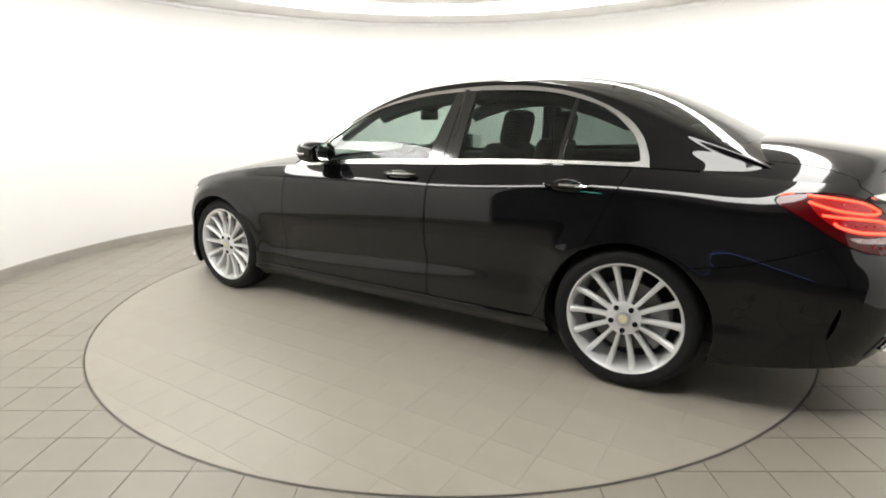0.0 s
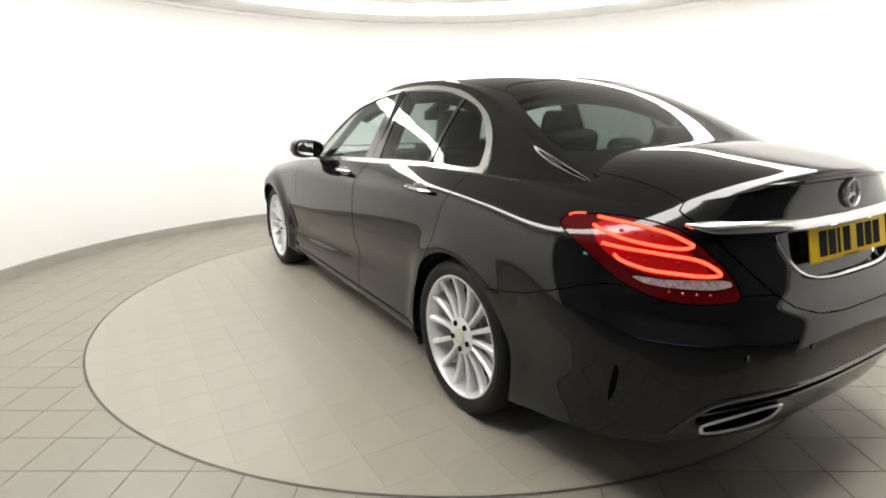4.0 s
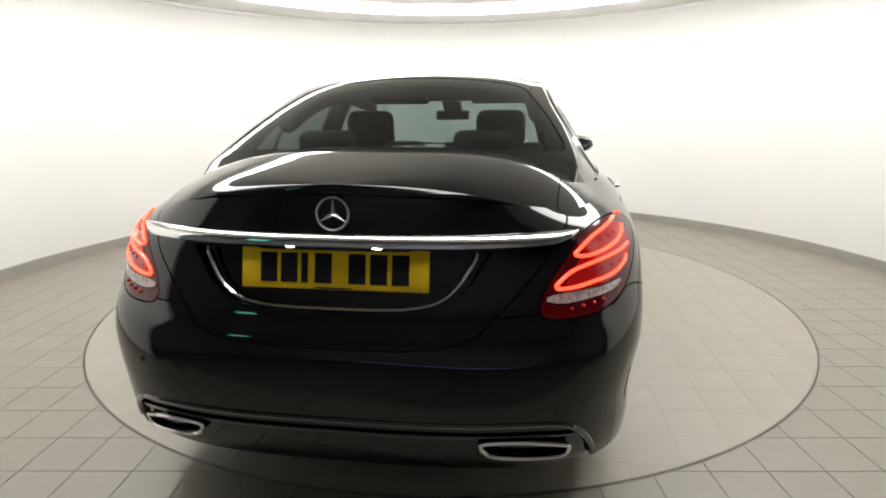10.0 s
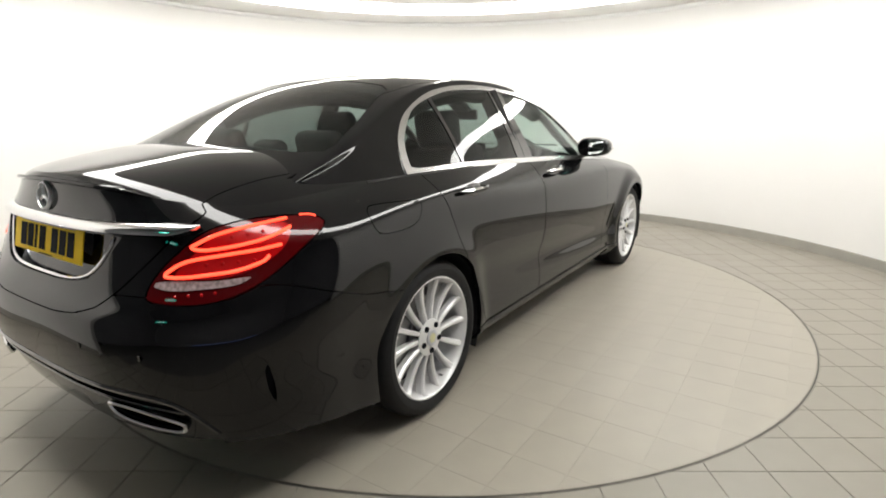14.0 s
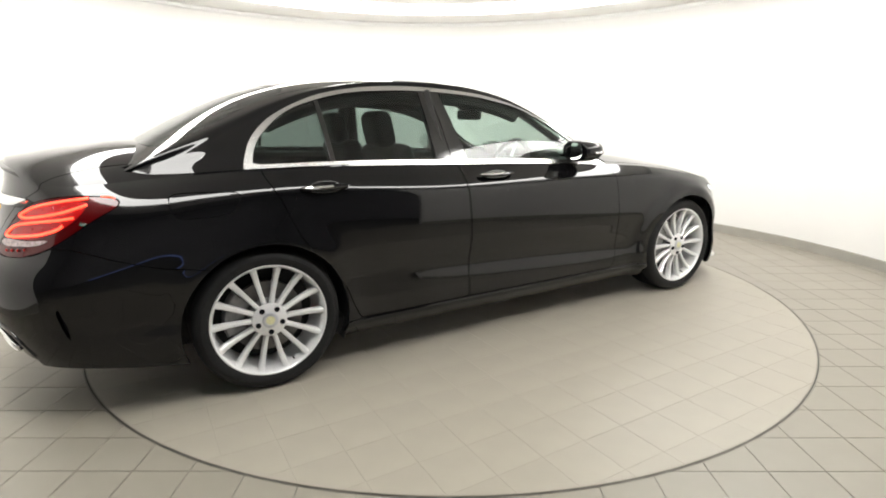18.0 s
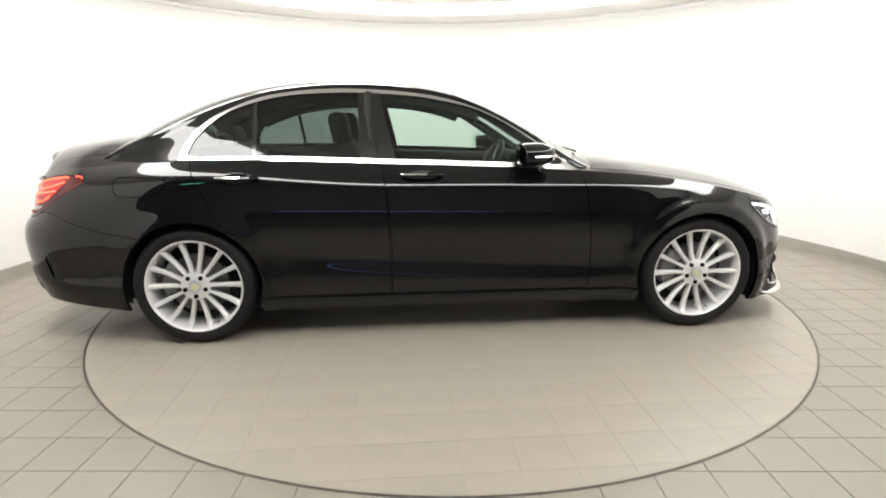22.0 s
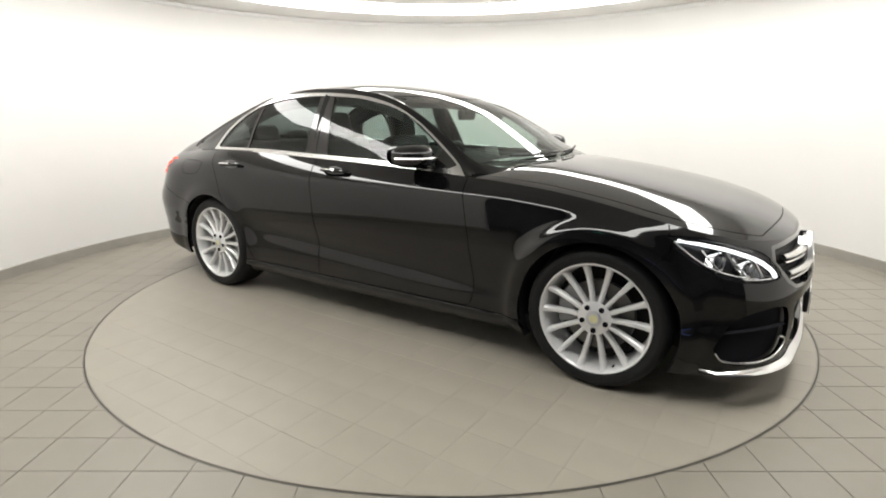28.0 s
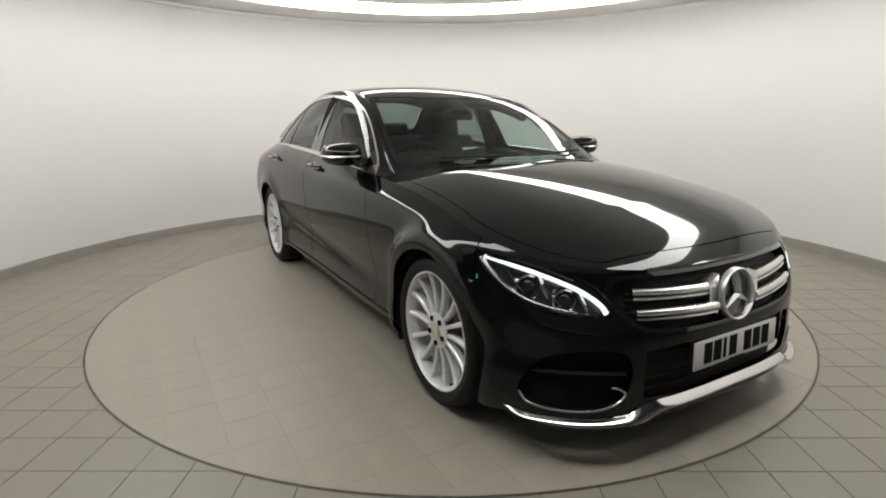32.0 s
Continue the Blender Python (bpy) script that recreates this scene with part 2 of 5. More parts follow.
def tube(points, radius, n=8, flat=1.0, closed=False):
    """A round bar along points; flat squeezes it along its second axis."""
    P = np.array(points, float)
    T = np.gradient(P, axis=0)
    if closed:
        T = np.roll(P, -1, 0) - np.roll(P, 1, 0)
    T /= np.linalg.norm(T, axis=1)[:, None] + 1e-12
    ref = np.array([0, 0, 1.0]) if abs(T[:, 2]).mean() < 0.8 else np.array([1.0, 0, 0])
    A = np.cross(T, ref)
    A /= np.linalg.norm(A, axis=1)[:, None] + 1e-12
    B = np.cross(T, A)
    ang = np.linspace(0, 2 * math.pi, n, endpoint=False)
    R = np.broadcast_to(np.asarray(radius, float), (len(P),))
    V = np.array([[P[i] + R[i] * (math.cos(a) * A[i] + flat * math.sin(a) * B[i]) for a in ang] for i in range(len(P))])
    m = len(P)
    F = []
    for i in range(m if closed else m - 1):
        k = (i + 1) % m
        for j in range(n):
            F.append((i * n + j, i * n + (j + 1) % n, k * n + (j + 1) % n, k * n + j))
    if not closed:
        F += [tuple(range(n)), tuple(reversed(range((m - 1) * n, m * n)))]
    return V.reshape(-1, 3), F


def box(sx, sy, sz, bevel=0.0, segs=2):
    bm = bmesh.new()
    bmesh.ops.create_cube(bm, size=1.0, matrix=Matrix.Diagonal((sx, sy, sz, 1)))
    if bevel:
        bmesh.ops.bevel(bm, geom=bm.edges[:] + bm.verts[:], offset=bevel, segments=segs, profile=0.5, affect="EDGES")
    return bm


def plate2d(outline, z0, z1):
    """A prism of a 2D outline between two heights."""
    n = len(outline)
    V = [(p[0], p[1], z0) for p in outline] + [(p[0], p[1], z1) for p in outline]
    F = [tuple(reversed(range(n))), tuple(range(n, 2 * n))] + [(i, (i + 1) % n, n + (i + 1) % n, n + i) for i in range(n)]
    return np.array(V, float), F


def moved(patch, m):
    V, F = patch
    R = np.array(m.to_3x3())
    return np.asarray(V) @ R.T + np.array(m.translation), F


# ---- the round studio ----
def setting(ob, label, category):
    return tagged(ob, label, category, kind="structure")


OPEN = radians(42)   # half the width of the bay's opening in the drum, as an angle at its centre
A0, A1 = -math.pi / 2 + OPEN, 1.5 * math.pi - OPEN
TH = 0.10

wall = setting(finish("wall_round", *lathe([(DRUM + TH, 0), (DRUM + TH, CEIL), (DRUM, CEIL), (DRUM, 2.0), (DRUM, 1.6), (DRUM, 0.8), (DRUM, 0)], 160, A0, A1), M_WALL, angle=40),
               "smooth curved white painted wall of a round studio", "wall")
setting(finish("baseboard", *lathe([(DRUM + 0.001, 0.086), (DRUM - 0.012, 0.086), (DRUM - 0.015, 0.082), (DRUM - 0.015, 0.0)], 160, A0, A1), M_SKIRT, angle=30),
        "low grey-brown skirting round the curved wall", "skirting")
setting(finish("trim", *lathe([(DRUM + 0.001, 2.335), (DRUM - 0.022, 2.335), (DRUM - 0.030, 2.343), (DRUM - 0.030, 2.362), (DRUM - 0.022, 2.374), (DRUM + 0.001, 2.374)], 160, A0, A1), M_LIP, angle=60),
        "thin white moulding at the top of the curved wall", "moulding")
setting(finish("ceiling_band", *lathe([(2.728, CEIL + 0.02), (2.728, CEIL - 0.016), (2.735, CEIL - 0.018), (DRUM + TH, CEIL - 0.018), (DRUM + TH, CEIL + 0.06)], 160), M_FASCIA, angle=30),
        "grey outer ceiling band round the light ring", "ceiling")
setting(finish("ceiling", *lathe([(0.001, CEIL - 0.02), (2.36, CEIL - 0.02), (2.375, CEIL - 0.015), (2.378, CEIL + 0.03)], 160), M_CEIL, angle=30),
        "off-white round inner ceiling", "ceiling")
ring_light = tagged(new("ring_light"), "large glowing white ring light recessed in the ceiling", "ceiling light")
finish("diffuser", *lathe([(2.376, CEIL - 0.012), (2.40, CEIL - 0.03), (2.70, CEIL - 0.062), (2.722, CEIL - 0.060), (2.726, CEIL - 0.050), (2.726, CEIL - 0.020)], 160), M_LIGHT, ring_light, "glowing white diffuser ring")
finish("housing", *lathe([(2.37, CEIL - 0.012), (2.37, CEIL + 0.10), (2.73, CEIL + 0.10), (2.73, CEIL - 0.012)], 160), M_LIP, ring_light)

# the dark bay behind the opening, where the camera stands
bay = setting(finish("wall_bay", *plate2d([(-3.4, -5.6), (3.4, -5.6), (3.4, -1.9), (3.3, -1.9), (3.3, -5.5), (-3.3, -5.5), (-3.3, -1.9), (-3.4, -1.9)], 0.0, 2.9), M_DARK, smooth=False),
              "plain grey walls of the entrance bay", "wall")
setting(finish("ceiling_bay", *plate2d([(-3.4, -5.6), (3.4, -5.6), (3.4, -1.6), (-3.4, -1.6)], 2.9, 3.0), M_DARK, smooth=False), "dark ceiling of the entrance bay", "ceiling")
setting(finish("lintel", *lathe([(DRUM + 0.002, CEIL - 0.03), (DRUM + 0.002, 2.95), (DRUM + TH, 2.95), (DRUM + TH, CEIL - 0.03)], 60, -math.pi / 2 - OPEN - 0.2, -math.pi / 2 + OPEN + 0.2), M_DARK, smooth=False),
        "dark lintel over the entrance opening", "wall")

# roller shutter at the back of the bay, with daylight under it
shutter = setting(new("door_1"), "closed grey roller shutter with daylight under its edge", "door")
for k in range(24):
    slat = finish("slat", *plate2d([(-1.5, -5.497), (-1.5, -5.472), (-0.5, -5.468), (0.5, -5.468), (1.5, -5.472), (1.5, -5.497)], 0.045 + 0.095 * k, 0.045 + 0.095 * k + 0.090), M_DARK, shutter, smooth=False)
finish("daylight_gap", *plate2d([(-1.5, -5.497), (1.5, -5.497), (1.5, -5.490), (-1.5, -5.490)], 0.0, 0.040), M_DAY, shutter)

# lit sign hanging in the bay
exit_sign = tagged(new("exit_sign"), "green glowing box sign hanging from the bay ceiling", "sign")
exit_sign.matrix_basis = pose(-2.5, -4.2, 2.15, 0, 0, -28)
part("sign_box", box(0.40, 0.05, 0.20, 0.008), M_PLASTIC, exit_sign)
part("sign_face", box(0.37, 0.006, 0.17, 0.002), M_SIGN, exit_sign, "glowing green face").location = (0, 0.027, 0)
for z in (-0.035, 0.035):
    part("sign_bar", box(0.26, 0.004, 0.032, 0.001), M_SIGNBAR, exit_sign, "pale bar").location = (0, 0.031, z)
for x in (-0.15, 0.15):
    finish("hanger", *tube(np.array([(x, 0, 0.09), (x, 0, 0.76)]), 0.006, 8), M_PLASTIC, exit_sign)

# ground under the tiles
floor = setting(finish("floor", *plate2d([(4.2 * math.cos(a), 4.2 * math.sin(a)) for a in np.linspace(0, 2 * math.pi, 64, endpoint=False)], -0.30, -0.006), M_GROUT, smooth=False),
                "beige-grey square ceramic tiles with dark joints", "floor")
pit = setting(finish("floor_bay", *plate2d([(-3.3, -5.5), (3.3, -5.5), (3.3, -3.0), (-3.3, -3.0)], -0.10, -0.005), M_BAYFLOOR, smooth=False), "grey floor of the entrance bay", "floor")

table = tagged(new("turntable"), "round beige tiled turntable set flush in the floor", "turntable")
finish("disc", *lathe([(0.001, -0.0005), (TABLE - 0.009, -0.0005), (TABLE - 0.008, 0.0)], 180), M_TGROUT, table, smooth=False)
finish("rim", *lathe([(TABLE - 0.008, -0.005), (TABLE - 0.0075, 0.0012), (TABLE - 0.004, 0.0012), (TABLE - 0.0035, -0.005)], 240), M_STEEL, table, "thin worn steel rim", angle=20)
setting(finish("floor_joint", *lathe([(TABLE - 0.0035, -0.0048), (TABLE + 0.0025, -0.0048)], 200), M_GAP, smooth=False), "dark gap between turntable and floor", "joint")
setting(finish("floor_edge", *lathe([(TABLE + 0.0015, -0.0055), (TABLE + 0.002, 0.0008), (TABLE + 0.0045, 0.0008), (TABLE + 0.005, -0.0055)], 240), M_STEEL, angle=20), "thin steel edging round the turntable", "edging")

car = tagged(new("car"), "glossy black four-door saloon car on silver multi-spoke wheels", "car")


# ---- the car: x forward, y left, z up, origin between the axles on the ground ----
AXLE, HUB_Z = 1.42, 0.331
NOSE, TAIL = 1.50, -1.75          # where the plan begins to round in

z_top = eased([(-2.45, 1.044), (-2.36, 1.022), (-2.27, 0.986), (-2.15, 0.960), (-2.0, 0.968), (-1.7, 0.990), (-1.45, 1.000), (-1.05, 1.002), (-0.4, 0.982), (0.3, 0.955), (0.75, 0.925), (1.1, 0.895), (1.45, 0.842), (1.75, 0.775), (1.95, 0.72), (2.12, 0.685)], 0.06)
z_low = spl((-2.5, 0.265), (-2.2, 0.255), (-1.85, 0.215), (-1.6, 0.19), (-1.0, 0.165), (1.0, 0.155), (1.6, 0.158), (1.9, 0.160), (2.2, 0.160))
# half width by height, for a shoulder at 0.985
prof = eased([(0.10, 0.925), (0.17, 0.950), (0.24, 0.965), (0.32, 0.970), (0.42, 0.966), (0.52, 0.978), (0.63, 0.997), (0.73, 1.0), (0.80, 0.998), (0.88, 0.990), (0.94, 0.974), (0.985, 0.949), (1.05, 0.880), (1.10, 0.77)], 0.014)
crease = eased([(-2.2, 0.865), (-1.95, 0.892), (-1.6, 0.926), (-1.28, 0.930), (-0.9, 0.893), (-0.36, 0.862), (0.3, 0.860), (0.9, 0.853), (1.3, 0.815), (1.6, 0.770), (1.75, 0.745), (2.2, 0.67)], 0.08)
w_max = eased([(-2.5, 0.875), (-2.0, 0.893), (-1.42, 0.906), (-0.9, 0.902), (-0.2, 0.898), (0.6, 0.898), (1.0, 0.891), (1.42, 0.886), (1.8, 0.892), (1.9, 0.897), (2.3, 0.885)], 0.15)
x_nose = eased([(0.09, 2.150), (0.13, 2.195), (0.20, 2.190), (0.36, 2.213), (0.47, 2.217), (0.57, 2.195), (0.66, 2.150), (0.72, 2.105), (0.80, 2.04)], 0.02)
n_nose = eased([(0.1, 3.4), (0.25, 3.0), (0.4, 2.6), (0.55, 2.4), (0.75, 2.4)], 0.05)
x_tail = eased([(0.2, -2.40), (0.30, -2.455), (0.42, -2.492), (0.58, -2.505), (0.66, -2.495), (0.70, -2.460), (0.80, -2.425), (0.90, -2.404), (0.975, -2.385), (1.0, -2.383), (1.05, -2.388)], 0.018)
n_tail = eased([(0.2, 3.2), (0.5, 3.3), (0.62, 3.1), (0.75, 2.75), (0.95, 2.4), (1.05, 2.2)], 0.05)

tuck = eased([(-2.35, 0.03), (-2.1, 0.06), (-1.85, 0.085), (-1.6, 0.055), (-1.3, 0.02), (-1.0, 0.0), (0.45, 0.0), (0.85, -0.030), (1.6, -0.030), (2.0, -0.010), (2.2, 0.0)], 0.08)
crisp = eased([(-2.5, 0.40), (-1.3, 0.44), (0.2, 0.47), (0.6, 0.65), (0.9, 0.95), (1.3, 1.0), (1.55, 0.75), (1.75, 0.30), (2.3, 0.05)], 0.08)     # how far the shoulder leans in above the crease
crease_soft = eased([(-2.5, 0.012), (0.4, 0.009), (0.9, 0.008), (1.4, 0.008), (2.3, 0.012)], 0.08)


def flank(s, h):
    """A point of the lower body. s: -1 middle of the tail ... 0..1 along the side ... 2 middle of the nose; h: 0 lower edge to 1 shoulder."""
    s, h = np.asarray(s, float), np.asarray(h, float)
    fr, rr = np.clip(s - 1, 0, 1) * math.pi / 2, np.clip(-s, 0, 1) * math.pi / 2
    xs = TAIL + (NOSE - TAIL) * np.clip(s, 0, 1)
    x = xs.copy()
    for _ in range(3):
        z = z_low(x) + (z_top(x) - z_low(x)) * h
        nf, nr = n_nose(z), n_tail(z)
        x = np.where(fr > 0, NOSE + (x_nose(z) - NOSE) * np.sin(fr) ** (2 / nf), np.where(rr > 0, TAIL + (x_tail(z) - TAIL) * np.sin(rr) ** (2 / nr), xs))
    squash = np.where(fr > 0, np.clip(np.cos(fr), 0, 1) ** (2 / nf), np.where(rr > 0, np.clip(np.cos(rr), 0, 1) ** (2 / nr), 1.0))
    lift = 0.985 - z_top(x) + tuck(x)
    w = w_max(x) * prof(z + lift * np.clip((z - 0.3) / 0.5, 0, 1)) 
    # the shoulder crease, and the hollow that climbs along the doors
    width = crease_soft(x)
    w = w - crisp(x) * width * np.logaddexp(0, (z - crease(x)) / width)
    w = w - 0.011 * np.exp(-((z - 0.44 + 0.07 * x) / 0.055) ** 2) * np.exp(-((x + 0.1) / 1.0) ** 4)
    w = w * squash
    # flared wheel arches
    for ax, flare, full, wide in ((-AXLE, 0.016, 0.368, 0.065), (AXLE, 0.036, 0.402, 0.050)):
        r = np.hypot(x - ax, z - HUB_Z)
        w = w + flare * np.exp(-(np.maximum(r - full, 0) / wide) ** 2) * np.clip((squash - 0.8) / 0.12, 0, 1)
    return np.stack([x, -w, z], -1)


s_side = np.concatenate([-1 + np.linspace(0, 1, 70) ** 0.9, np.linspace(0, 1, 211)[1:], 1 + np.linspace(0, 1, 70)[1:] ** 1.1])
h_side = np.linspace(0, 1, 66)
SS, HH = np.meshgrid(s_side, h_side, indexing="ij")
FLANK = grid(np.concatenate([flank(SS, HH), SS[..., None], HH[..., None]], -1))

hood_mid = eased([(0.70, 0.977), (0.95, 0.967), (1.2, 0.938), (1.5, 0.890), (1.75, 0.838), (1.95, 0.785), (2.06, 0.738), (2.12, 0.695)], 0.06)
boot_mid = eased([(-2.42, 1.048), (-2.30, 1.071), (-2.1, 1.103), (-1.95, 1.122), (-1.82, 1.124), (-1.6, 1.09)], 0.04)


def deck(s, v):
    e = flank(s, np.ones_like(s))
    x, w, ze = e[..., 0], -e[..., 1], e[..., 2]
    zm = np.where(x > 0, hood_mid(x), boot_mid(x))
    zm = np.maximum(zm, ze)
    z = zm + (ze - zm) * v ** 3.4
    # the bonnet's raised middle, with a soft ridge at each side
    ridge = 0.030 * (0.43 - 0.014 * np.logaddexp(0, (v - 0.57) / 0.014)) - 0.006
    z = z + np.where(x > 0, ridge * np.clip((2.06 - x) / 0.35, 0, 1) * np.clip((1 - v) / 0.3, 0, 1), 0)
    return np.stack([x, -w * v, z, v], -1)


def deck_patch(s):
    S2, V2 = np.meshgrid(s, np.linspace(0, 1, 48) ** 0.85, indexing="ij")
    return grid(deck(S2, V2)[:, ::-1])


HOOD = deck_patch(np.concatenate([np.linspace(0.735, 1, 40), 1 + np.linspace(0, 1, 60)[1:] ** 1.1]))
BOOT = deck_patch(np.concatenate([-1 + np.linspace(0, 1, 60) ** 0.9, np.linspace(0, 0.08, 10)[1:]]))

roof_mid = eased([(-1.98, 1.055), (-1.8, 1.155), (-1.6, 1.258), (-1.4, 1.343), (-1.2, 1.398), (-1.0, 1.429), (-0.7, 1.446), (-0.4, 1.443), (-0.1, 1.407), (0.1, 1.352), (0.3, 1.272), (0.55, 1.148), (0.8, 1.022), (0.95, 0.946), (1.1, 0.88)], 0.07)
rail_z = eased([(-2.0, 0.935), (-1.86, 1.005), (-1.75, 1.052), (-1.62, 1.108), (-1.5, 1.160), (-1.396, 1.206), (-1.27, 1.262), (-1.066, 1.331), (-0.869, 1.366), (-0.676, 1.384), (-0.484, 1.384), (-0.231, 1.368), (-0.041, 1.338), (0.148, 1.280), (0.339, 1.186), (0.533, 1.062), (0.731, 0.93), (1.1, 0.80)], 0.06)
rail_w = eased([(-1.98, 0.725), (-1.7, 0.698), (-1.45, 0.652), (-1.2, 0.604), (-0.9, 0.589), (-0.5, 0.583), (-0.1, 0.594), (0.2, 0.626), (0.5, 0.695), (0.75, 0.745), (1.1, 0.80)], 0.09)


EDGE = flank(s_side, np.ones_like(s_side))
edge_w = spl(*[(float(p[0]), float(-p[1])) for p in EDGE[6:-6:3]])
ledge = eased([(-2.0, 0.022), (-1.75, 0.008), (-1.62, 0.006), (-1.42, 0.007), (-1.05, 0.005), (-0.7, 0.002), (-0.5, 0.0), (1.1, 0.0)], 0.06)   # flat shoulder outside the rear windows


def cabin(x, v):
    """A point of the greenhouse: v 0 at the shoulder, 1 on the roof's middle line."""
    zb, wb = np.minimum(z_top(x) - 0.004, rail_z(x) - 0.012), edge_w(x) - ledge(x)
    zr, wr, zm = np.maximum(rail_z(x), zb + 0.002), np.minimum(rail_w(x), wb - 0.012), roof_mid(x)
    zm = np.maximum(zm, zr + 0.003)
    k = 0.5 * (zb + zr)
    pts = [(wb, zb), (0.5 * (wb + wr) + np.interp(x, (-1.55, -1.15), (-0.005, 0.015)), k), (wr + 0.002, zr), (wr - 0.055, zr + 0.36 * (zm - zr)), (0.55 * wr, zr + 0.82 * (zm - zr)), (0 * wr, zm), (-0.55 * wr, zr + 0.82 * (zm - zr))]
    # towards the tail the pillar runs out into the deck in one smooth slope
    f = np.interp(x, (-1.78, -1.52), (1.0, 0.0))
    for i, k in ((1, 0.30), (2, 0.62)):
        pts[i] = tuple(p * (1 - f) + f * (a * (1 - k) + b * k) for p, a, b in zip(pts[i], pts[0], pts[3]))
    first = (2 * pts[0][0] - pts[1][0], 2 * pts[0][1] - pts[1][1])
    Q = [first] + pts
    u = v * 5
    i = np.clip(np.floor(u), 0, 4).astype(int)
    t = u - i
    Y = np.stack([q[0] for q in Q], 0)
    Z = np.stack([q[1] for q in Q], 0)

    def pick(A, k):
        return np.take_along_axis(A, (i + k)[None], 0)[0]

    def cr(A):
        p0, p1, p2, p3 = pick(A, 0), pick(A, 1), pick(A, 2), pick(A, 3)
        return 0.5 * (2 * p1 + (p2 - p0) * t + (2 * p0 - 5 * p1 + 4 * p2 - p3) * t**2 + (3 * p1 - p0 - 3 * p2 + p3) * t**3)
    return np.stack([x, -cr(Y), cr(Z)], -1)


XX, VV = np.meshgrid(np.linspace(-1.95, 1.02, 190), np.linspace(0, 1, 71), indexing="ij")
CABIN = grid(cabin(XX, VV))
LX = np.linspace(-1.66, -0.55, 70)
E0 = np.stack([LX, -edge_w(LX), z_top(LX)], -1)
E1 = cabin(LX, np.zeros_like(LX))
LEDGE = grid(np.stack([E0 * (1 - k) + E1 * k + np.array([0, 0, 0.010 * 4 * k * (1 - k)]) * np.clip(ledge(LX) / 0.08, 0, 1)[:, None] for k in np.linspace(0, 1, 6)], 1)[:, ::-1])


def skin(s, z, depth=0.0):
    """The point of the lower body at s and height z, sunk by depth, on the right-hand side (y < 0)."""
    s, z = np.broadcast_arrays(np.asarray(s, float), np.asarray(z, float))

    def at(s, z):
        h = np.full(s.shape, 0.5)
        for _ in range(5):
            x = flank(s, h)[..., 0]
            h = (z - z_low(x)) / (z_top(x) - z_low(x))
        return flank(s, np.clip(h, 0, 1))
    p = at(s, z)
    if not np.any(depth):
        return p
    a = at(np.clip(s + 0.01, -1, 2), z) - at(np.clip(s - 0.01, -1, 2), z)
    b = at(s, z + 0.006) - at(s, z - 0.006)
    n = np.cross(a, b)
    n /= np.linalg.norm(n, axis=-1)[..., None] + 1e-12
    return p - n * np.asarray(depth)[..., None]


KS = 0.75            # metres along the corner for one unit of s


def sz(V):
    return np.stack([V[:, 3] * KS, V[:, 2]], -1)


def xz(V):
    return V[:, [0, 2]]


def xy(V):
    return np.stack([V[:, 0], -V[:, 1]], -1)


def outline(pts, n=80, k=KS):
    P = curve(pts, n, closed=True)
    return P * [k, 1]


def poly(*pts, k=1.0):
    return np.array(pts, float) * [k, 1]


GAP = 0.0018


def take(rest, field, gap=GAP):
    """Cut a panel out of rest, with a joint of twice the gap round it: the panel, the remaining part."""
    d = field(rest[0])
    a = clip(rest, d - gap)[0]
    b = clip(rest, d + gap)[1]
    return a, b


def pieces(patch):
    """The connected pieces of a patch, largest first."""
    V, F = patch
    root = list(range(len(V)))

    def find(i):
        while root[i] != i:
            root[i] = root[root[i]]
            i = root[i]
        return i
    for f in F:
        for i in f[1:]:
            root[find(i)] = find(f[0])
    groups = {}
    for f in F:
        groups.setdefault(find(f[0]), []).append(f)
    return [(V, g) for g in sorted(groups.values(), key=len, reverse=True)]


def both(name, patch, mat, depth=0.012, lift=0.0, label="", angle=40, parent=None):
    """A part for each side: the right-hand one and its mirror image."""
    out = []
    for p in (patch, mirrored(patch)):
        out.append(finish(name, *rimmed(p, depth, lift), mat, parent or car, label, angle=angle))
    return out


def whole(name, patch, mat, depth=0.012, lift=0.0, label="", angle=40, parent=None):
    return finish(name, *rimmed(welded(patch), depth, lift), mat, parent or car, label, angle=angle)


# ---- outlines on the lower body, as (s, z) or (x, z) ----
HEADLIGHT = outline([(1.180, 0.742), (1.30, 0.735), (1.42, 0.712), (1.56, 0.668), (1.625, 0.600), (1.628, 0.560), (1.56, 0.548), (1.46, 0.556), (1.35, 0.583), (1.26, 0.640), (1.20, 0.695)])
TAILLIGHT = outline([(-0.665, 0.722), (-0.625, 0.800), (-0.52, 0.888), (-0.41, 0.921), (-0.28, 0.931), (-0.16, 0.922), (-0.142, 0.895), (-0.215, 0.845), (-0.325, 0.765), (-0.40, 0.728), (-0.49, 0.708), (-0.60, 0.706)])
GRILLE = poly((1.635, 0.682), (1.60, 0.62), (1.668, 0.525), (1.72, 0.492), (1.82, 0.478), (2.2, 0.470), (2.2, 0.690), (1.80, 0.690), k=KS)
INTAKE = outline([(1.30, 0.262), (1.33, 0.330), (1.40, 0.400), (1.52, 0.432), (1.64, 0.430), (1.685, 0.38), (1.70, 0.28), (1.665, 0.225), (1.50, 0.205), (1.36, 0.212)])
LOWER = poly((1.765, 0.245), (1.74, 0.33), (1.72, 0.425), (1.82, 0.438), (2.2, 0.440), (2.2, 0.235), (1.90, 0.235), k=KS)
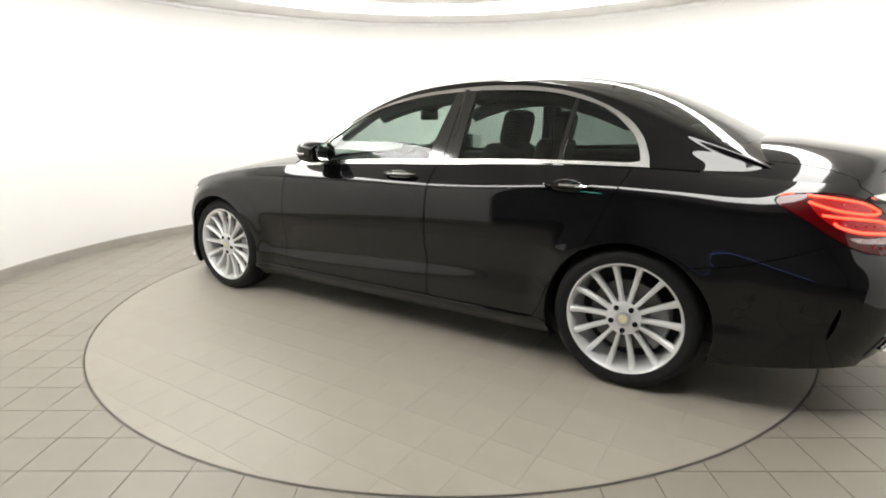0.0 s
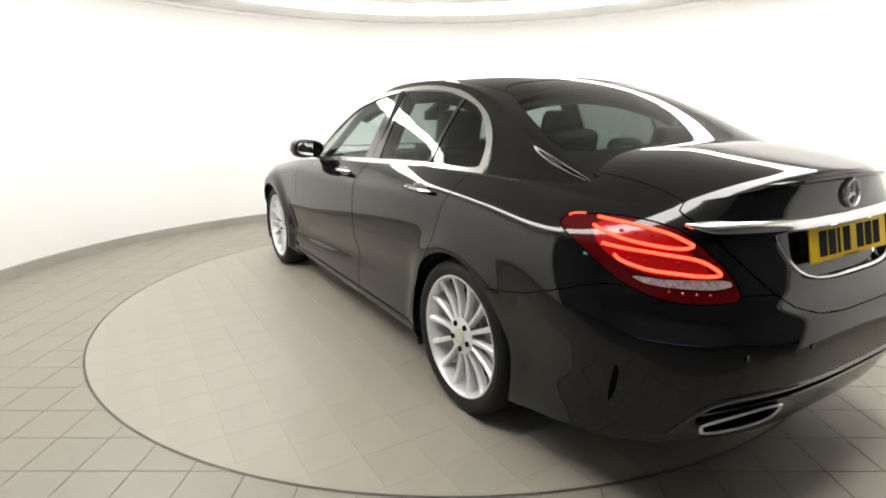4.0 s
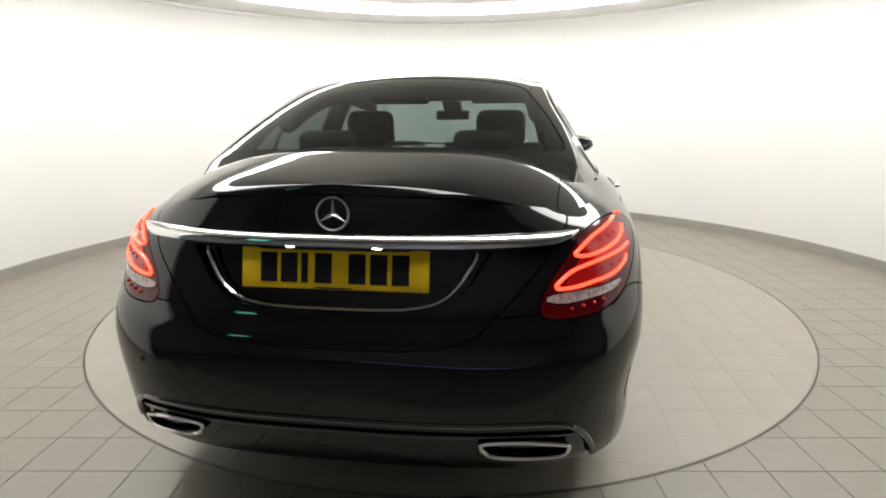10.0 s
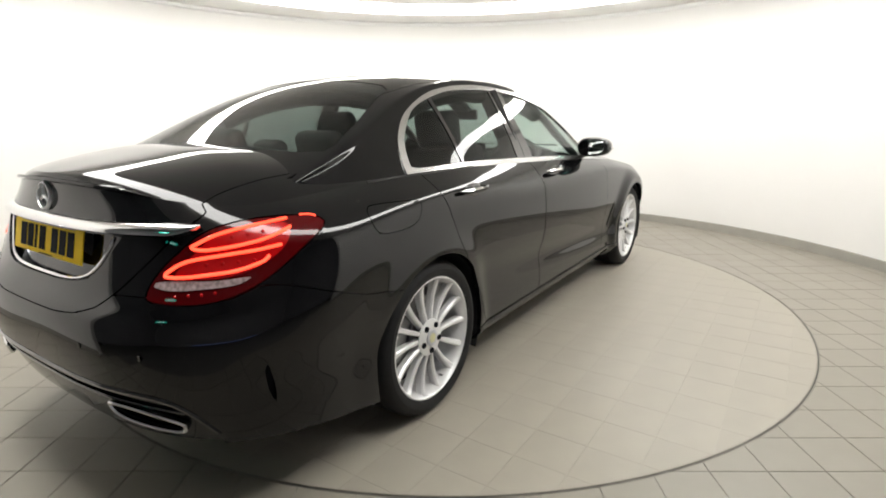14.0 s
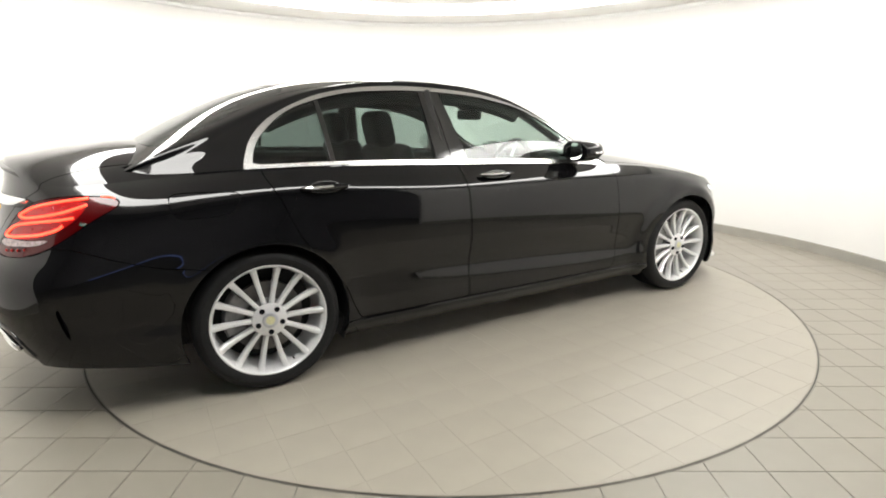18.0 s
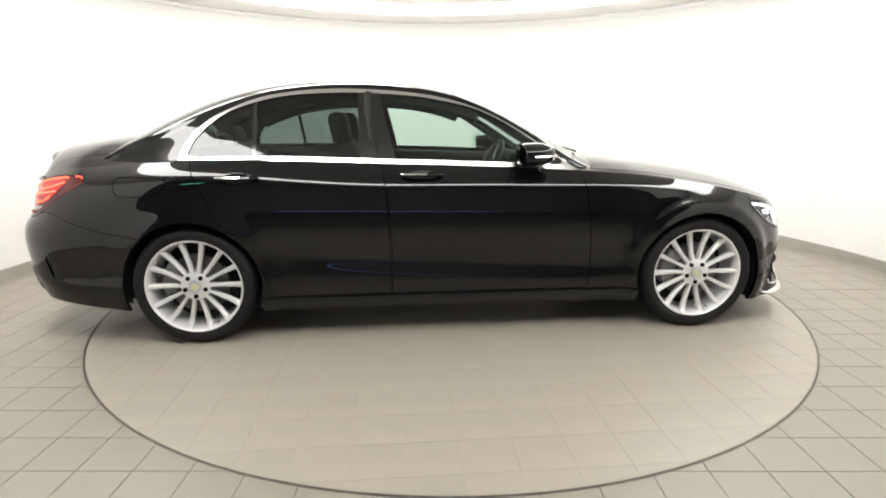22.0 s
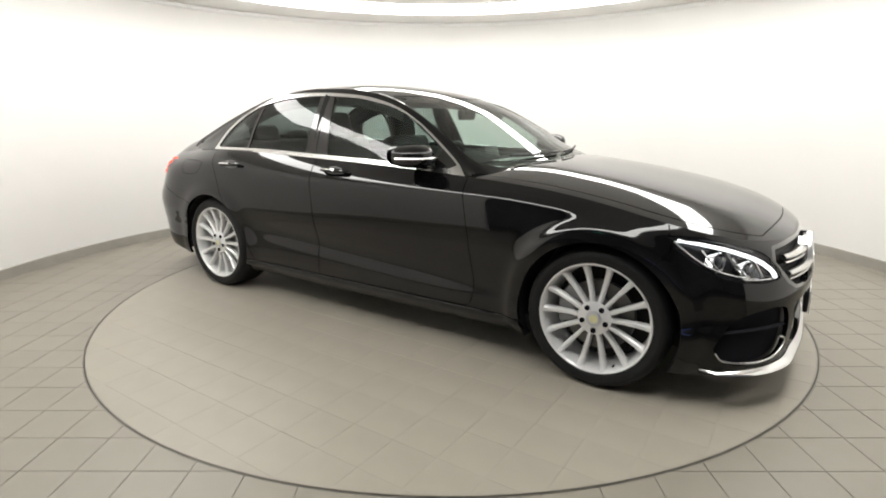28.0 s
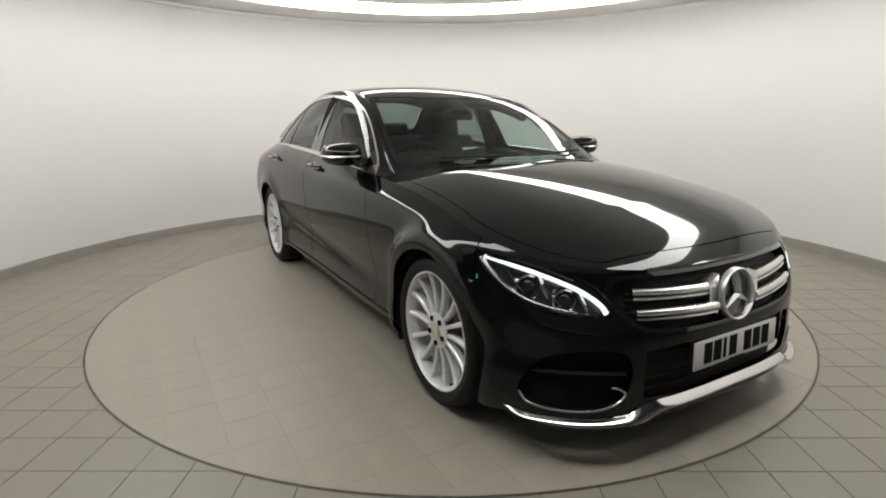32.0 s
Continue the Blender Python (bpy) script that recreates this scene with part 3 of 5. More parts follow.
BOOTLID = poly((-0.45, 1.2), (-0.470, 0.95), (-0.520, 0.925), (-0.585, 0.890), (-0.655, 0.824), (-0.745, 0.737), (-0.808, 0.682), (-0.872, 0.657), (-0.94, 0.648), (-1.2, 0.645), (-1.2, 1.2), k=KS)
RECESS = poly((-0.735, 0.884), (-0.765, 0.852), (-0.80, 0.800), (-0.85, 0.752), (-0.90, 0.735), (-0.96, 0.729), (-1.2, 0.728), (-1.2, 0.884), k=KS)
BAR = poly((-0.495, 0.913), (-0.56, 0.889), (-0.62, 0.884), (-0.745, 0.889), (-0.90, 0.894), (-1.2, 0.897), (-1.2, 0.926), (-0.90, 0.925), (-0.73, 0.923), (-0.60, 0.921), k=KS)
DIFFUSER = poly((-0.46, 0.20), (-0.485, 0.300), (-0.53, 0.385), (-0.60, 0.430), (-0.70, 0.447), (-0.85, 0.452), (-1.2, 0.452), (-1.2, 0.20), k=KS)
VENT = outline([(-0.289, 0.515), (-0.275, 0.502), (-0.259, 0.430), (-0.264, 0.378), (-0.273, 0.384), (-0.283, 0.450)])
BUMPER_TOP = spl((-1.0, 0.70), (-0.67, 0.722), (-0.44, 0.715), (-0.333, 0.746), (-0.104, 0.684), (0.05, 0.600))
FRONT_DOOR = poly((0.700, 1.1), (0.705, 0.95), (0.716, 0.915), (0.742, 0.78), (0.764, 0.643), (0.780, 0.45), (0.785, 0.355), (0.770, 0.285), (0.735, 0.262), (-0.345, 0.262), (-0.343, 0.546), (-0.352, 0.72), (-0.364, 0.86), (-0.381, 0.985), (-0.40, 1.1))
REAR_DOOR = poly((-0.41, 1.1), (-0.389, 0.985), (-0.372, 0.86), (-0.360, 0.72), (-0.351, 0.546), (-0.353, 0.262), (-0.985, 0.262), (-1.020, 0.33), (-1.055, 0.43), (-1.115, 0.520), (-1.193, 0.595), (-1.270, 0.72), (-1.335, 0.875), (-1.385, 0.970), (-1.42, 1.1))
FUEL = outline([(-1.77, 0.90), (-1.75, 0.925), (-1.62, 0.926), (-1.51, 0.918), (-1.51, 0.88), (-1.55, 0.842), (-1.64, 0.828), (-1.75, 0.838)], k=1.0)

rest = FLANK
for ax in (-AXLE, AXLE):
    rest = clip(rest, np.hypot(rest[0][:, 0] - ax, (rest[0][:, 2] - 0.325)) - 0.368)[0]
headlight, rest = take(rest, lambda V: inside(HEADLIGHT, sz(V)))
taillight, rest = take(rest, lambda V: inside(TAILLIGHT, sz(V)))
grille_hole, rest = take(rest, lambda V: inside(GRILLE, sz(V)), 0)
intake, rest = take(rest, lambda V: inside(INTAKE, sz(V)), 0)
lower_hole, rest = take(rest, lambda V: inside(LOWER, sz(V)), 0)
bootlid, rest = take(rest, lambda V: inside(BOOTLID, sz(V)))
recess, bootlid = take(bootlid, lambda V: inside(RECESS, sz(V)), 0)
diffuser, rest = take(rest, lambda V: inside(DIFFUSER, sz(V)), 0.001)
vent, rest = take(rest, lambda V: inside(VENT, sz(V)), 0)
rear_bumper, rest = take(rest, lambda V: np.minimum(BUMPER_TOP(V[:, 3]) - V[:, 2], 0.06 - V[:, 3]))
front_bumper, rest = take(rest, lambda V: np.maximum(V[:, 3] * KS - 1.183 * KS, np.minimum(0.615 + 1.1 * (V[:, 0] - 1.654) - V[:, 2], V[:, 0] - 1.45)))
front_door, rest = take(rest, lambda V: inside(FRONT_DOOR, xz(V)))
rear_door, rest = take(rest, lambda V: inside(REAR_DOOR, xz(V)))
sill, rest = take(rest, lambda V: np.minimum(0.258 - V[:, 2], np.minimum(1.07 - V[:, 0], V[:, 0] + 1.07)))
sill[0][:, 1] -= np.interp(sill[0][:, 2], (0.15, 0.19, 0.232, 0.245, 0.258), (-0.060, -0.022, 0.006, 0.0062, 0.001))
fender, quarter = take(rest, lambda V: V[:, 0])
fender = pieces(fender)[0]
quarter, *scraps = pieces(quarter)
for scrap in scraps[:1]:
    both("arch_corner", scrap, M_PAINT, 0.02)

both("front_wing", fender, M_PAINT, 0.02)
both("sill", sill, M_PAINT, 0.02, 0.001)
f_doors = both("front_door", front_door, M_PAINT, 0.02, label="glossy black front door")
r_doors = both("rear_door", rear_door, M_PAINT, 0.02, label="glossy black rear door")
flap, quarter_r = take(quarter, lambda V: inside(FUEL, xz(V)), 0.0015)
quarters = [finish("rear_wing", *rimmed(quarter_r, 0.02), M_PAINT, car), finish("rear_wing", *rimmed(mirrored(quarter), 0.02), M_PAINT, car)]
finish("fuel_flap", *rimmed(flap, 0.012), M_PAINT, quarters[0])
bumper_f = whole("front_bumper", front_bumper, M_PAINT, 0.02, label="glossy black sporty front bumper")
bumper_r = whole("rear_bumper", rear_bumper, M_PAINT, 0.02, label="glossy black rear bumper")

# bonnet, nose panel and boot lid
BOOT_TOP = spl((-2.45, 0.60), (-2.2, 0.585), (-2.05, 0.600), (-1.85, 0.614), (-1.6, 0.60))
hood_in, hood_out = take(HOOD, lambda V: np.minimum((0.925 - V[:, 3]) * 0.75, 2.055 - 0.16 * V[:, 1] ** 2 - V[:, 0]))
whole("bonnet", hood_in, M_PAINT, 0.015, 0.001, label="glossy black bonnet")
nose_panel, wing_top = take(hood_out, lambda V: V[:, 0] - 1.90 - 0.12 * V[:, 3], 0)
whole("nose_panel", nose_panel, M_PAINT, 0.012)
both("wing_top", wing_top, M_PAINT, 0.012)
lid_top, deck_side = take(BOOT, lambda V: np.minimum(BOOT_TOP(V[:, 0]) + V[:, 1], 9.0))
boot_lid = finish("boot_lid", *joined(rimmed(welded(lid_top), 0.015), rimmed(welded(bootlid), 0.015)), M_PAINT, car, "glossy black boot lid with a lip spoiler", angle=40)
both("rear_shoulder", deck_side, M_PAINT, 0.012)
both("shoulder_ledge", LEDGE, M_PAINT, 0.008)

# ---- greenhouse ----
ARC = curve([(-1.462, 0.99), (-1.450, 1.045), (-1.398, 1.142), (-1.283, 1.236), (-1.08, 1.322), (-0.88, 1.361), (-0.68, 1.376), (-0.48, 1.374), (-0.236, 1.356), (-0.044, 1.326), (0.149, 1.268), (0.34, 1.173), (0.527, 1.050), (0.634, 0.972), (0.722, 0.905)], 120)
DLO = np.vstack([ARC, [(0.75, 0.80), (-1.462, 0.80)]])
belt_in = [(x, z_top(x) + 0.020) for x in np.linspace(0.585, -1.385, 24)]
ARC_IN = curve([(-1.420, 1.028), (-1.398, 1.090), (-1.352, 1.153), (-1.232, 1.246), (-1.078, 1.303), (-0.88, 1.342), (-0.55, 1.355), (-0.235, 1.338), (-0.043, 1.308), (0.149, 1.259), (0.338, 1.166), (0.52, 1.045), (0.624, 0.972)], 100)
DLO_IN = np.vstack([ARC_IN, belt_in])
WINDSCREEN = poly((0.125, -0.2), (0.125, 0.0), (0.108, 0.20), (0.065, 0.40), (0.012, 0.535), (0.055, 0.565), (0.27, 0.610), (0.46, 0.655), (0.62, 0.690), (0.715, 0.695), (0.80, 0.62), (0.90, 0.40), (0.935, 0.0), (0.935, -0.2))
REARGLASS = poly((-1.205, -0.2), (-1.205, 0.0), (-1.20, 0.25), (-1.185, 0.44), (-1.215, 0.495), (-1.335, 0.530), (-1.52, 0.592), (-1.69, 0.634), (-1.745, 0.632), (-1.80, 0.55), (-1.86, 0.30), (-1.88, 0.0), (-1.88, -0.2))

rest = CABIN
dlo, rest = take(rest, lambda V: inside(DLO, xz(V)), 0)
screen, rest = take(rest, lambda V: inside(WINDSCREEN, xy(V)), 0.001)
backlight, rest = take(rest, lambda V: inside(REARGLASS, xy(V)), 0.002)
ROOF_EDGE = spl((-1.9, 0.45), (-1.2, 0.520), (-0.9, 0.535), (-0.4, 0.540), (0.0, 0.552), (0.2, 0.57))
roof, pillars = take(rest, lambda V: np.minimum(ROOF_EDGE(V[:, 0]) + V[:, 1], np.minimum(V[:, 0] + 1.26, 0.16 - V[:, 0])), 0.002)
whole("roof", roof, M_PAINT, 0.012, label="glossy black roof")
front_pillar, rear_pillar = take(pillars, lambda V: V[:, 0] + 0.46, 0)
both("windscreen_pillar", front_pillar, M_PAINT, 0.012)
both("rear_pillar", rear_pillar, M_PAINT, 0.012)
whole("windscreen", screen, M_GLASS, 0.004, -0.002, label="clear green-tinted windscreen")
whole("rear_window", backlight, M_BACKGLASS, 0.004, -0.002, label="dark tinted rear window")

glass_area, frame_area = take(dlo, lambda V: inside(DLO_IN, xz(V)), 0)
chrome_f, chrome_r = take(frame_area, lambda V: V[:, 0] + 0.435 - 0.12 * (1.37 - V[:, 2]), 0.0012)
for k, p in enumerate((chrome_f, mirrored(chrome_f))):
    finish("window_trim", *rimmed(p, 0.010, 0.006), M_SATIN, f_doors[k], "polished aluminium window trim", angle=40)
for k, p in enumerate((chrome_r, mirrored(chrome_r))):
    finish("window_trim", *rimmed(p, 0.010, 0.006), M_SATIN, r_doors[k], "polished aluminium window trim", angle=40)


def slant(a, b):
    """Distance in front of a line through (a, 1.34) and (b, 1.03)."""
    return lambda V: V[:, 0] - (a + (b - a) * (1.34 - V[:, 2]) / 0.31)


front_glass, restg = take(glass_area, slant(-0.392, -0.318), 0)
sail, front_glass = take(front_glass, lambda V: V[:, 0] - 0.505, 0)
pillar_f, restg = take(restg, slant(-0.448, -0.412), 0.002)
pillar_r, restg = take(restg, slant(-0.516, -0.503), 0)
rear_glass, restg = take(restg, slant(-1.066, -1.050), 0)
divider, quarter_glass = take(restg, slant(-1.088, -1.072), 0)
for nm, p, mt, dep, lf, own in (("window_pane", front_glass, M_GLASS, 0.003, -0.002, f_doors), ("sail_panel", sail, M_GLOSS, 0.01, 0.0, f_doors), ("pillar_trim", pillar_f, M_GLOSS, 0.01, 0.001, f_doors),
                                ("pillar_trim", pillar_r, M_GLOSS, 0.01, 0.001, r_doors), ("window_pane", rear_glass, M_PRIVACY, 0.003, -0.002, r_doors), ("divider_bar", divider, M_GLOSS, 0.01, 0.002, r_doors),
                                ("quarter_pane", quarter_glass, M_PRIVACY, 0.003, -0.002, r_doors)):
    for k, q in enumerate((p, mirrored(p))):
        finish(nm, *rimmed(q, dep, lf), mt, own[k], {"window_pane": "clear green-tinted window", "quarter_pane": "dark tinted quarter window"}.get(nm, ""), angle=40)


# ---- backing shell, arches and underside ----
# dark sheets added behind the panels, so no light shows through their gaps
shell = FLANK
for ax in (-AXLE, AXLE):
    shell = clip(shell, np.hypot(shell[0][:, 0] - ax, shell[0][:, 2] - 0.325) - 0.385)[0]
V, F = welded(shell)
finish("inner_shell", V - normals(V, F) * 0.075, F, M_CABIN, car)
V, F = welded(HOOD)
finish("engine_cover", V - normals(V, F) * 0.03, F, M_CABIN, car)
V, F = welded(clip(CABIN, np.minimum(inside(poly((-1.25, 0.56), (-1.25, -0.3), (0.10, -0.3), (0.06, 0.56)), xy(CABIN[0])), CABIN[0][:, 2] - 1.2))[0])
finish("headliner", V - normals(V, F) * 0.028, F, M_LINER, car)
for ax in (-AXLE, AXLE):
    for sy in (-1, 1):
        A = np.radians(np.linspace(-25, 205 if ax > 0 else 192, 40))
        P = np.array([[(ax + r * math.cos(a), sy * y, 0.325 + r * math.sin(a)) for r, y in ((0.37, 0.885), (0.374, 0.86), (0.376, 0.62), (0.10, 0.60))] for a in A])
        P[..., 1] = np.where(np.abs(P[..., 1]) > 0.8, P[..., 1] - sy * 0.004, P[..., 1])
        finish("arch_liner", *grid(P), M_PLASTIC, car)
ob = part("underbody", box(3.9, 1.16, 0.30, 0.06), M_PLASTIC, car)
ob.location = (-0.10, 0, 0.31)
ob = part("floor_pan", box(2.25, 1.62, 0.10, 0.03), M_PLASTIC, car)
ob.location = (0, 0, 0.215)
for y, x0 in ((0.30, -2.20), (-0.30, -2.20), (0.10, -2.22), (-0.10, -2.22)):
    ob = part("underbody_fin", box(0.30, 0.035, 0.07, 0.015), M_PLASTIC, car)
    ob.location = (x0, y, 0.280)


# ---- wheels ----
def lofted(rings, caps=True):
    n = len(rings[0])
    V = np.array(rings, float).reshape(-1, 3)
    F = [(i * n + j, i * n + (j + 1) % n, (i + 1) * n + (j + 1) % n, (i + 1) * n + j) for i in range(len(rings) - 1) for j in range(n)]
    if caps:
        F += [tuple(reversed(range(n))), tuple(range((len(rings) - 1) * n, len(rings) * n))]
    return V, F


def spoke_mesh():
    rings = []
    for r, w, z, d in ((0.060, 0.0195, -0.010, 0.034), (0.085, 0.0195, -0.013, 0.032), (0.12, 0.0205, -0.017, 0.030), (0.17, 0.0230, -0.017, 0.030), (0.215, 0.0255, -0.011, 0.032), (0.240, 0.0285, -0.004, 0.034), (0.2495, 0.031, 0.002, 0.030)):
        h = w / 2
        rings.append([(r, -h, z - d), (r, -h, z - 0.007), (r, -h * 0.52, z), (r, h * 0.52, z), (r, h, z - 0.007), (r, h, z - d)])
    return lofted(rings)


def wheel(x, sy):
    w = finish("wheel", *lathe([(0.0735, -0.02), (0.0795, -0.014), (0.0780, -0.010), (0.067, -0.006), (0.042, -0.0045), (0.0365, -0.003), (0.0, -0.003)], 40), M_ALLOY, car, "silver multi-spoke alloy wheel")
    w.matrix_basis = pose(x, sy * 0.868, HUB_Z, -90 * sy, 0, 0)
    tyre = [(0.2595, 0.004), (0.262, 0.012), (0.270, 0.016), (0.285, 0.0195), (0.2945, 0.020), (0.2955, 0.0185), (0.306, 0.0165), (0.316, 0.008), (0.3245, -0.006), (0.3295, -0.024), (0.331, -0.045)]
    for z in (-0.070, -0.115, -0.160):
        tyre += [(0.331, z + 0.006), (0.325, z + 0.005), (0.325, z - 0.005), (0.331, z - 0.006)]
    tyre += [(0.330, -0.195), (0.322, -0.220), (0.300, -0.236), (0.270, -0.232), (0.250, -0.222)]
    finish("tyre", *lathe(tyre, 96), M_RUBBER, w, "black low-profile tyre", angle=35)
    finish("rim", *lathe([(0.2610, -0.010), (0.2615, 0.006), (0.2595, 0.0105), (0.2545, 0.0110), (0.2505, 0.007), (0.2475, 0.000), (0.243, -0.012), (0.238, -0.050), (0.232, -0.10), (0.230, -0.19), (0.246, -0.215)], 96), M_ALLOY, w, "polished silver rim", angle=30)
    for k in range(14):
        a = 2 * math.pi * (k + 0.5) / 14 + math.pi / 2
        s = finish("spoke", *spoke_mesh(), M_ALLOY, w, angle=25) if k == 0 else new("spoke", s.data)
        s.parent = w
        s.matrix_basis = Matrix.Rotation(a, 4, "Z")
    # black cups on the solid hub; the holes' shade is in their colour
    for k in range(5):
        a = 2 * math.pi * k / 5 - math.pi / 2 * (1 if sy < 0 else -1)
        c = finish("lug_hole", *lathe([(0.0120, -0.012), (0.0120, -0.0035), (0.0105, -0.003), (0.0095, -0.0075), (0.0, -0.0075)], 14), M_INK_SHADE, w, angle=30) if k == 0 else new("lug_hole", c.data)
        c.parent = w
        c.matrix_basis = pose(0.0565 * math.cos(a), 0.0565 * math.sin(a), 0.0035)
    finish("centre_cap", *lathe([(0.036, -0.006), (0.0355, 0.0), (0.033, 0.0015), (0.025, 0.002), (0.0, 0.0022)], 32), M_CAP, w, "silver centre cap", angle=30)
    finish("cap_badge", *lathe([(0.0205, 0.0015), (0.0200, 0.0030), (0.0, 0.0034)], 28), M_BADGE, w, "pale yellow round cap badge", angle=30)
    finish("brake_disc", *lathe([(0.09, -0.070), (0.165, -0.070), (0.166, -0.076), (0.166, -0.096), (0.09, -0.100)], 64), M_DISC, w, angle=30)
    finish("disc_bell", *lathe([(0.0, -0.045), (0.07, -0.045), (0.088, -0.055), (0.092, -0.085)], 40), M_ALLOY_SHADE, w, angle=30)
    finish("backplate", *lathe([(0.0, -0.150), (0.228, -0.150), (0.229, -0.19)], 40), M_PLASTIC, w)
    A = np.radians(np.linspace(-32, 32, 12))
    rings = [[(r * math.cos(a), r * math.sin(a), z) for r, z in ((0.105, -0.055), (0.185, -0.050), (0.192, -0.060), (0.192, -0.115), (0.105, -0.115))] for a in A]
    cal = finish("brake_caliper", *lofted(rings), M_CALIPER, w, "grey brake caliper", angle=30)
    cal.matrix_basis = Matrix.Rotation(math.pi * 0.93, 4, "Z")
    finish("valve", *lathe([(0.0035, 0.0), (0.0035, 0.02), (0.0, 0.021)], 8), M_INK_SHADE, w).matrix_basis = pose(0.236 * math.cos(-1.15), 0.236 * math.sin(-1.15), -0.035)


M_CAP = material("cap_silver", (0.55, 0.56, 0.60), 0.3, metal=0.7, grain=0.05, scale=90)
M_BADGE = material("cap_badge_yellow", (0.62, 0.60, 0.36), 0.45, grain=0.15, scale=150)
M_CALIPER = material("caliper_grey", (0.25, 0.25, 0.25), 0.5, metal=0.5, grain=0.15, scale=50)
for x in (AXLE, -AXLE):
    for sy in (-1, 1):
        wheel(x, sy)


# ---- headlights ----
def run(pts, depth, n=40):
    """A line on the lower body through a few (s, z, depth)."""
    P = curve([(p[0], p[1]) for p in pts], n)
    return skin(P[:, 0], P[:, 1], depth)


M_BEZEL = material("headlight_bezel", (0.035, 0.035, 0.038), 0.22, metal=0.3, grain=0.1, scale=60)
M_PROJ = material("projector_glass", (0.012, 0.014, 0.02), 0.03, coat=1.0)
for sy in (-1, 1):
    def sided(p):
        return p if sy < 0 else mirrored(p)
    lamp = finish("headlight", *rimmed(sided(headlight), 0.03, -0.050), M_BEZEL, car, "LED headlight with a glowing white brow", angle=40)
    finish("lens", *rimmed(sided(headlight), 0.006, 0.001), M_LENS, lamp, "clear headlight lens", angle=40)
    finish("daytime_light", *sided(tube(run([(1.215, 0.730), (1.30, 0.716), (1.42, 0.687), (1.53, 0.643), (1.59, 0.596), (1.608, 0.563)], 0.010), np.linspace(0.0065, 0.0095, 40), 8)), M_WHITEGLOW, lamp, "glowing white daytime running light")
    finish("bezel_trim", *sided(tube(run([(1.200, 0.728), (1.235, 0.690), (1.29, 0.640), (1.36, 0.603), (1.44, 0.580), (1.52, 0.568)], 0.016), np.linspace(0.017, 0.006, 40), 8, 0.45)), M_SATIN, lamp, "broad bright bezel strip")
    finish("bezel_trim", *sided(tube(run([(1.225, 0.738), (1.26, 0.728), (1.31, 0.722)], 0.008, 12), np.linspace(0.010, 0.004, 12), 8, 0.6)), M_CHROME, lamp, "bright bezel strip")
    finish("indicator_strip", *sided(tube(run([(1.30, 0.742), (1.42, 0.716), (1.53, 0.675)], 0.014), 0.006, 6)), M_BEZEL, lamp)
    finish("lower_trim", *sided(tube(run([(1.44, 0.570), (1.51, 0.562), (1.575, 0.560)], 0.006, 16), np.linspace(0.003, 0.005, 16), 6)), M_CHROME, lamp, "bright lower strip")
    for s0, z0, r0 in ((1.365, 0.642, 0.034), (1.485, 0.606, 0.030)):
        c = skin(s0, z0, 0.040)
        m = Matrix.Translation((c[0], c[1] * (1 if sy < 0 else -1), c[2])) @ Matrix.Rotation(radians(90), 4, "Y") @ Matrix.Rotation(radians(22 * -sy), 4, "X")
        finish("projector_ring", *moved(lathe([(r0 + 0.016, -0.02), (r0 + 0.014, 0.012), (r0 + 0.009, 0.016), (r0, 0.004), (r0 - 0.004, -0.004)], 28), m), M_CHROME, lamp)
        finish("projector", *moved(lathe([((r0 - 0.003) * math.cos(a), 0.002 + 0.62 * r0 * math.sin(a)) for a in np.linspace(0, math.pi / 2, 8)], 28), m), M_PROJ, lamp, "dark projector lens")
        # bright facets at both sides of each projector
        for ds, dz in ((-0.058, 0.030), (0.052, 0.018)):
            fin = run([(s0 + ds, z0 + dz + 0.022), (s0 + ds * 0.9 + 0.012, z0 + dz - 0.01), (s0 + ds * 0.75 + 0.030, z0 + dz - 0.052)], 0.022, 12)
            finish("bezel_fin", *sided(tube(fin, np.linspace(0.012, 0.006, 12), 6, 0.5)), M_CHROME, lamp, "bright reflector fin")

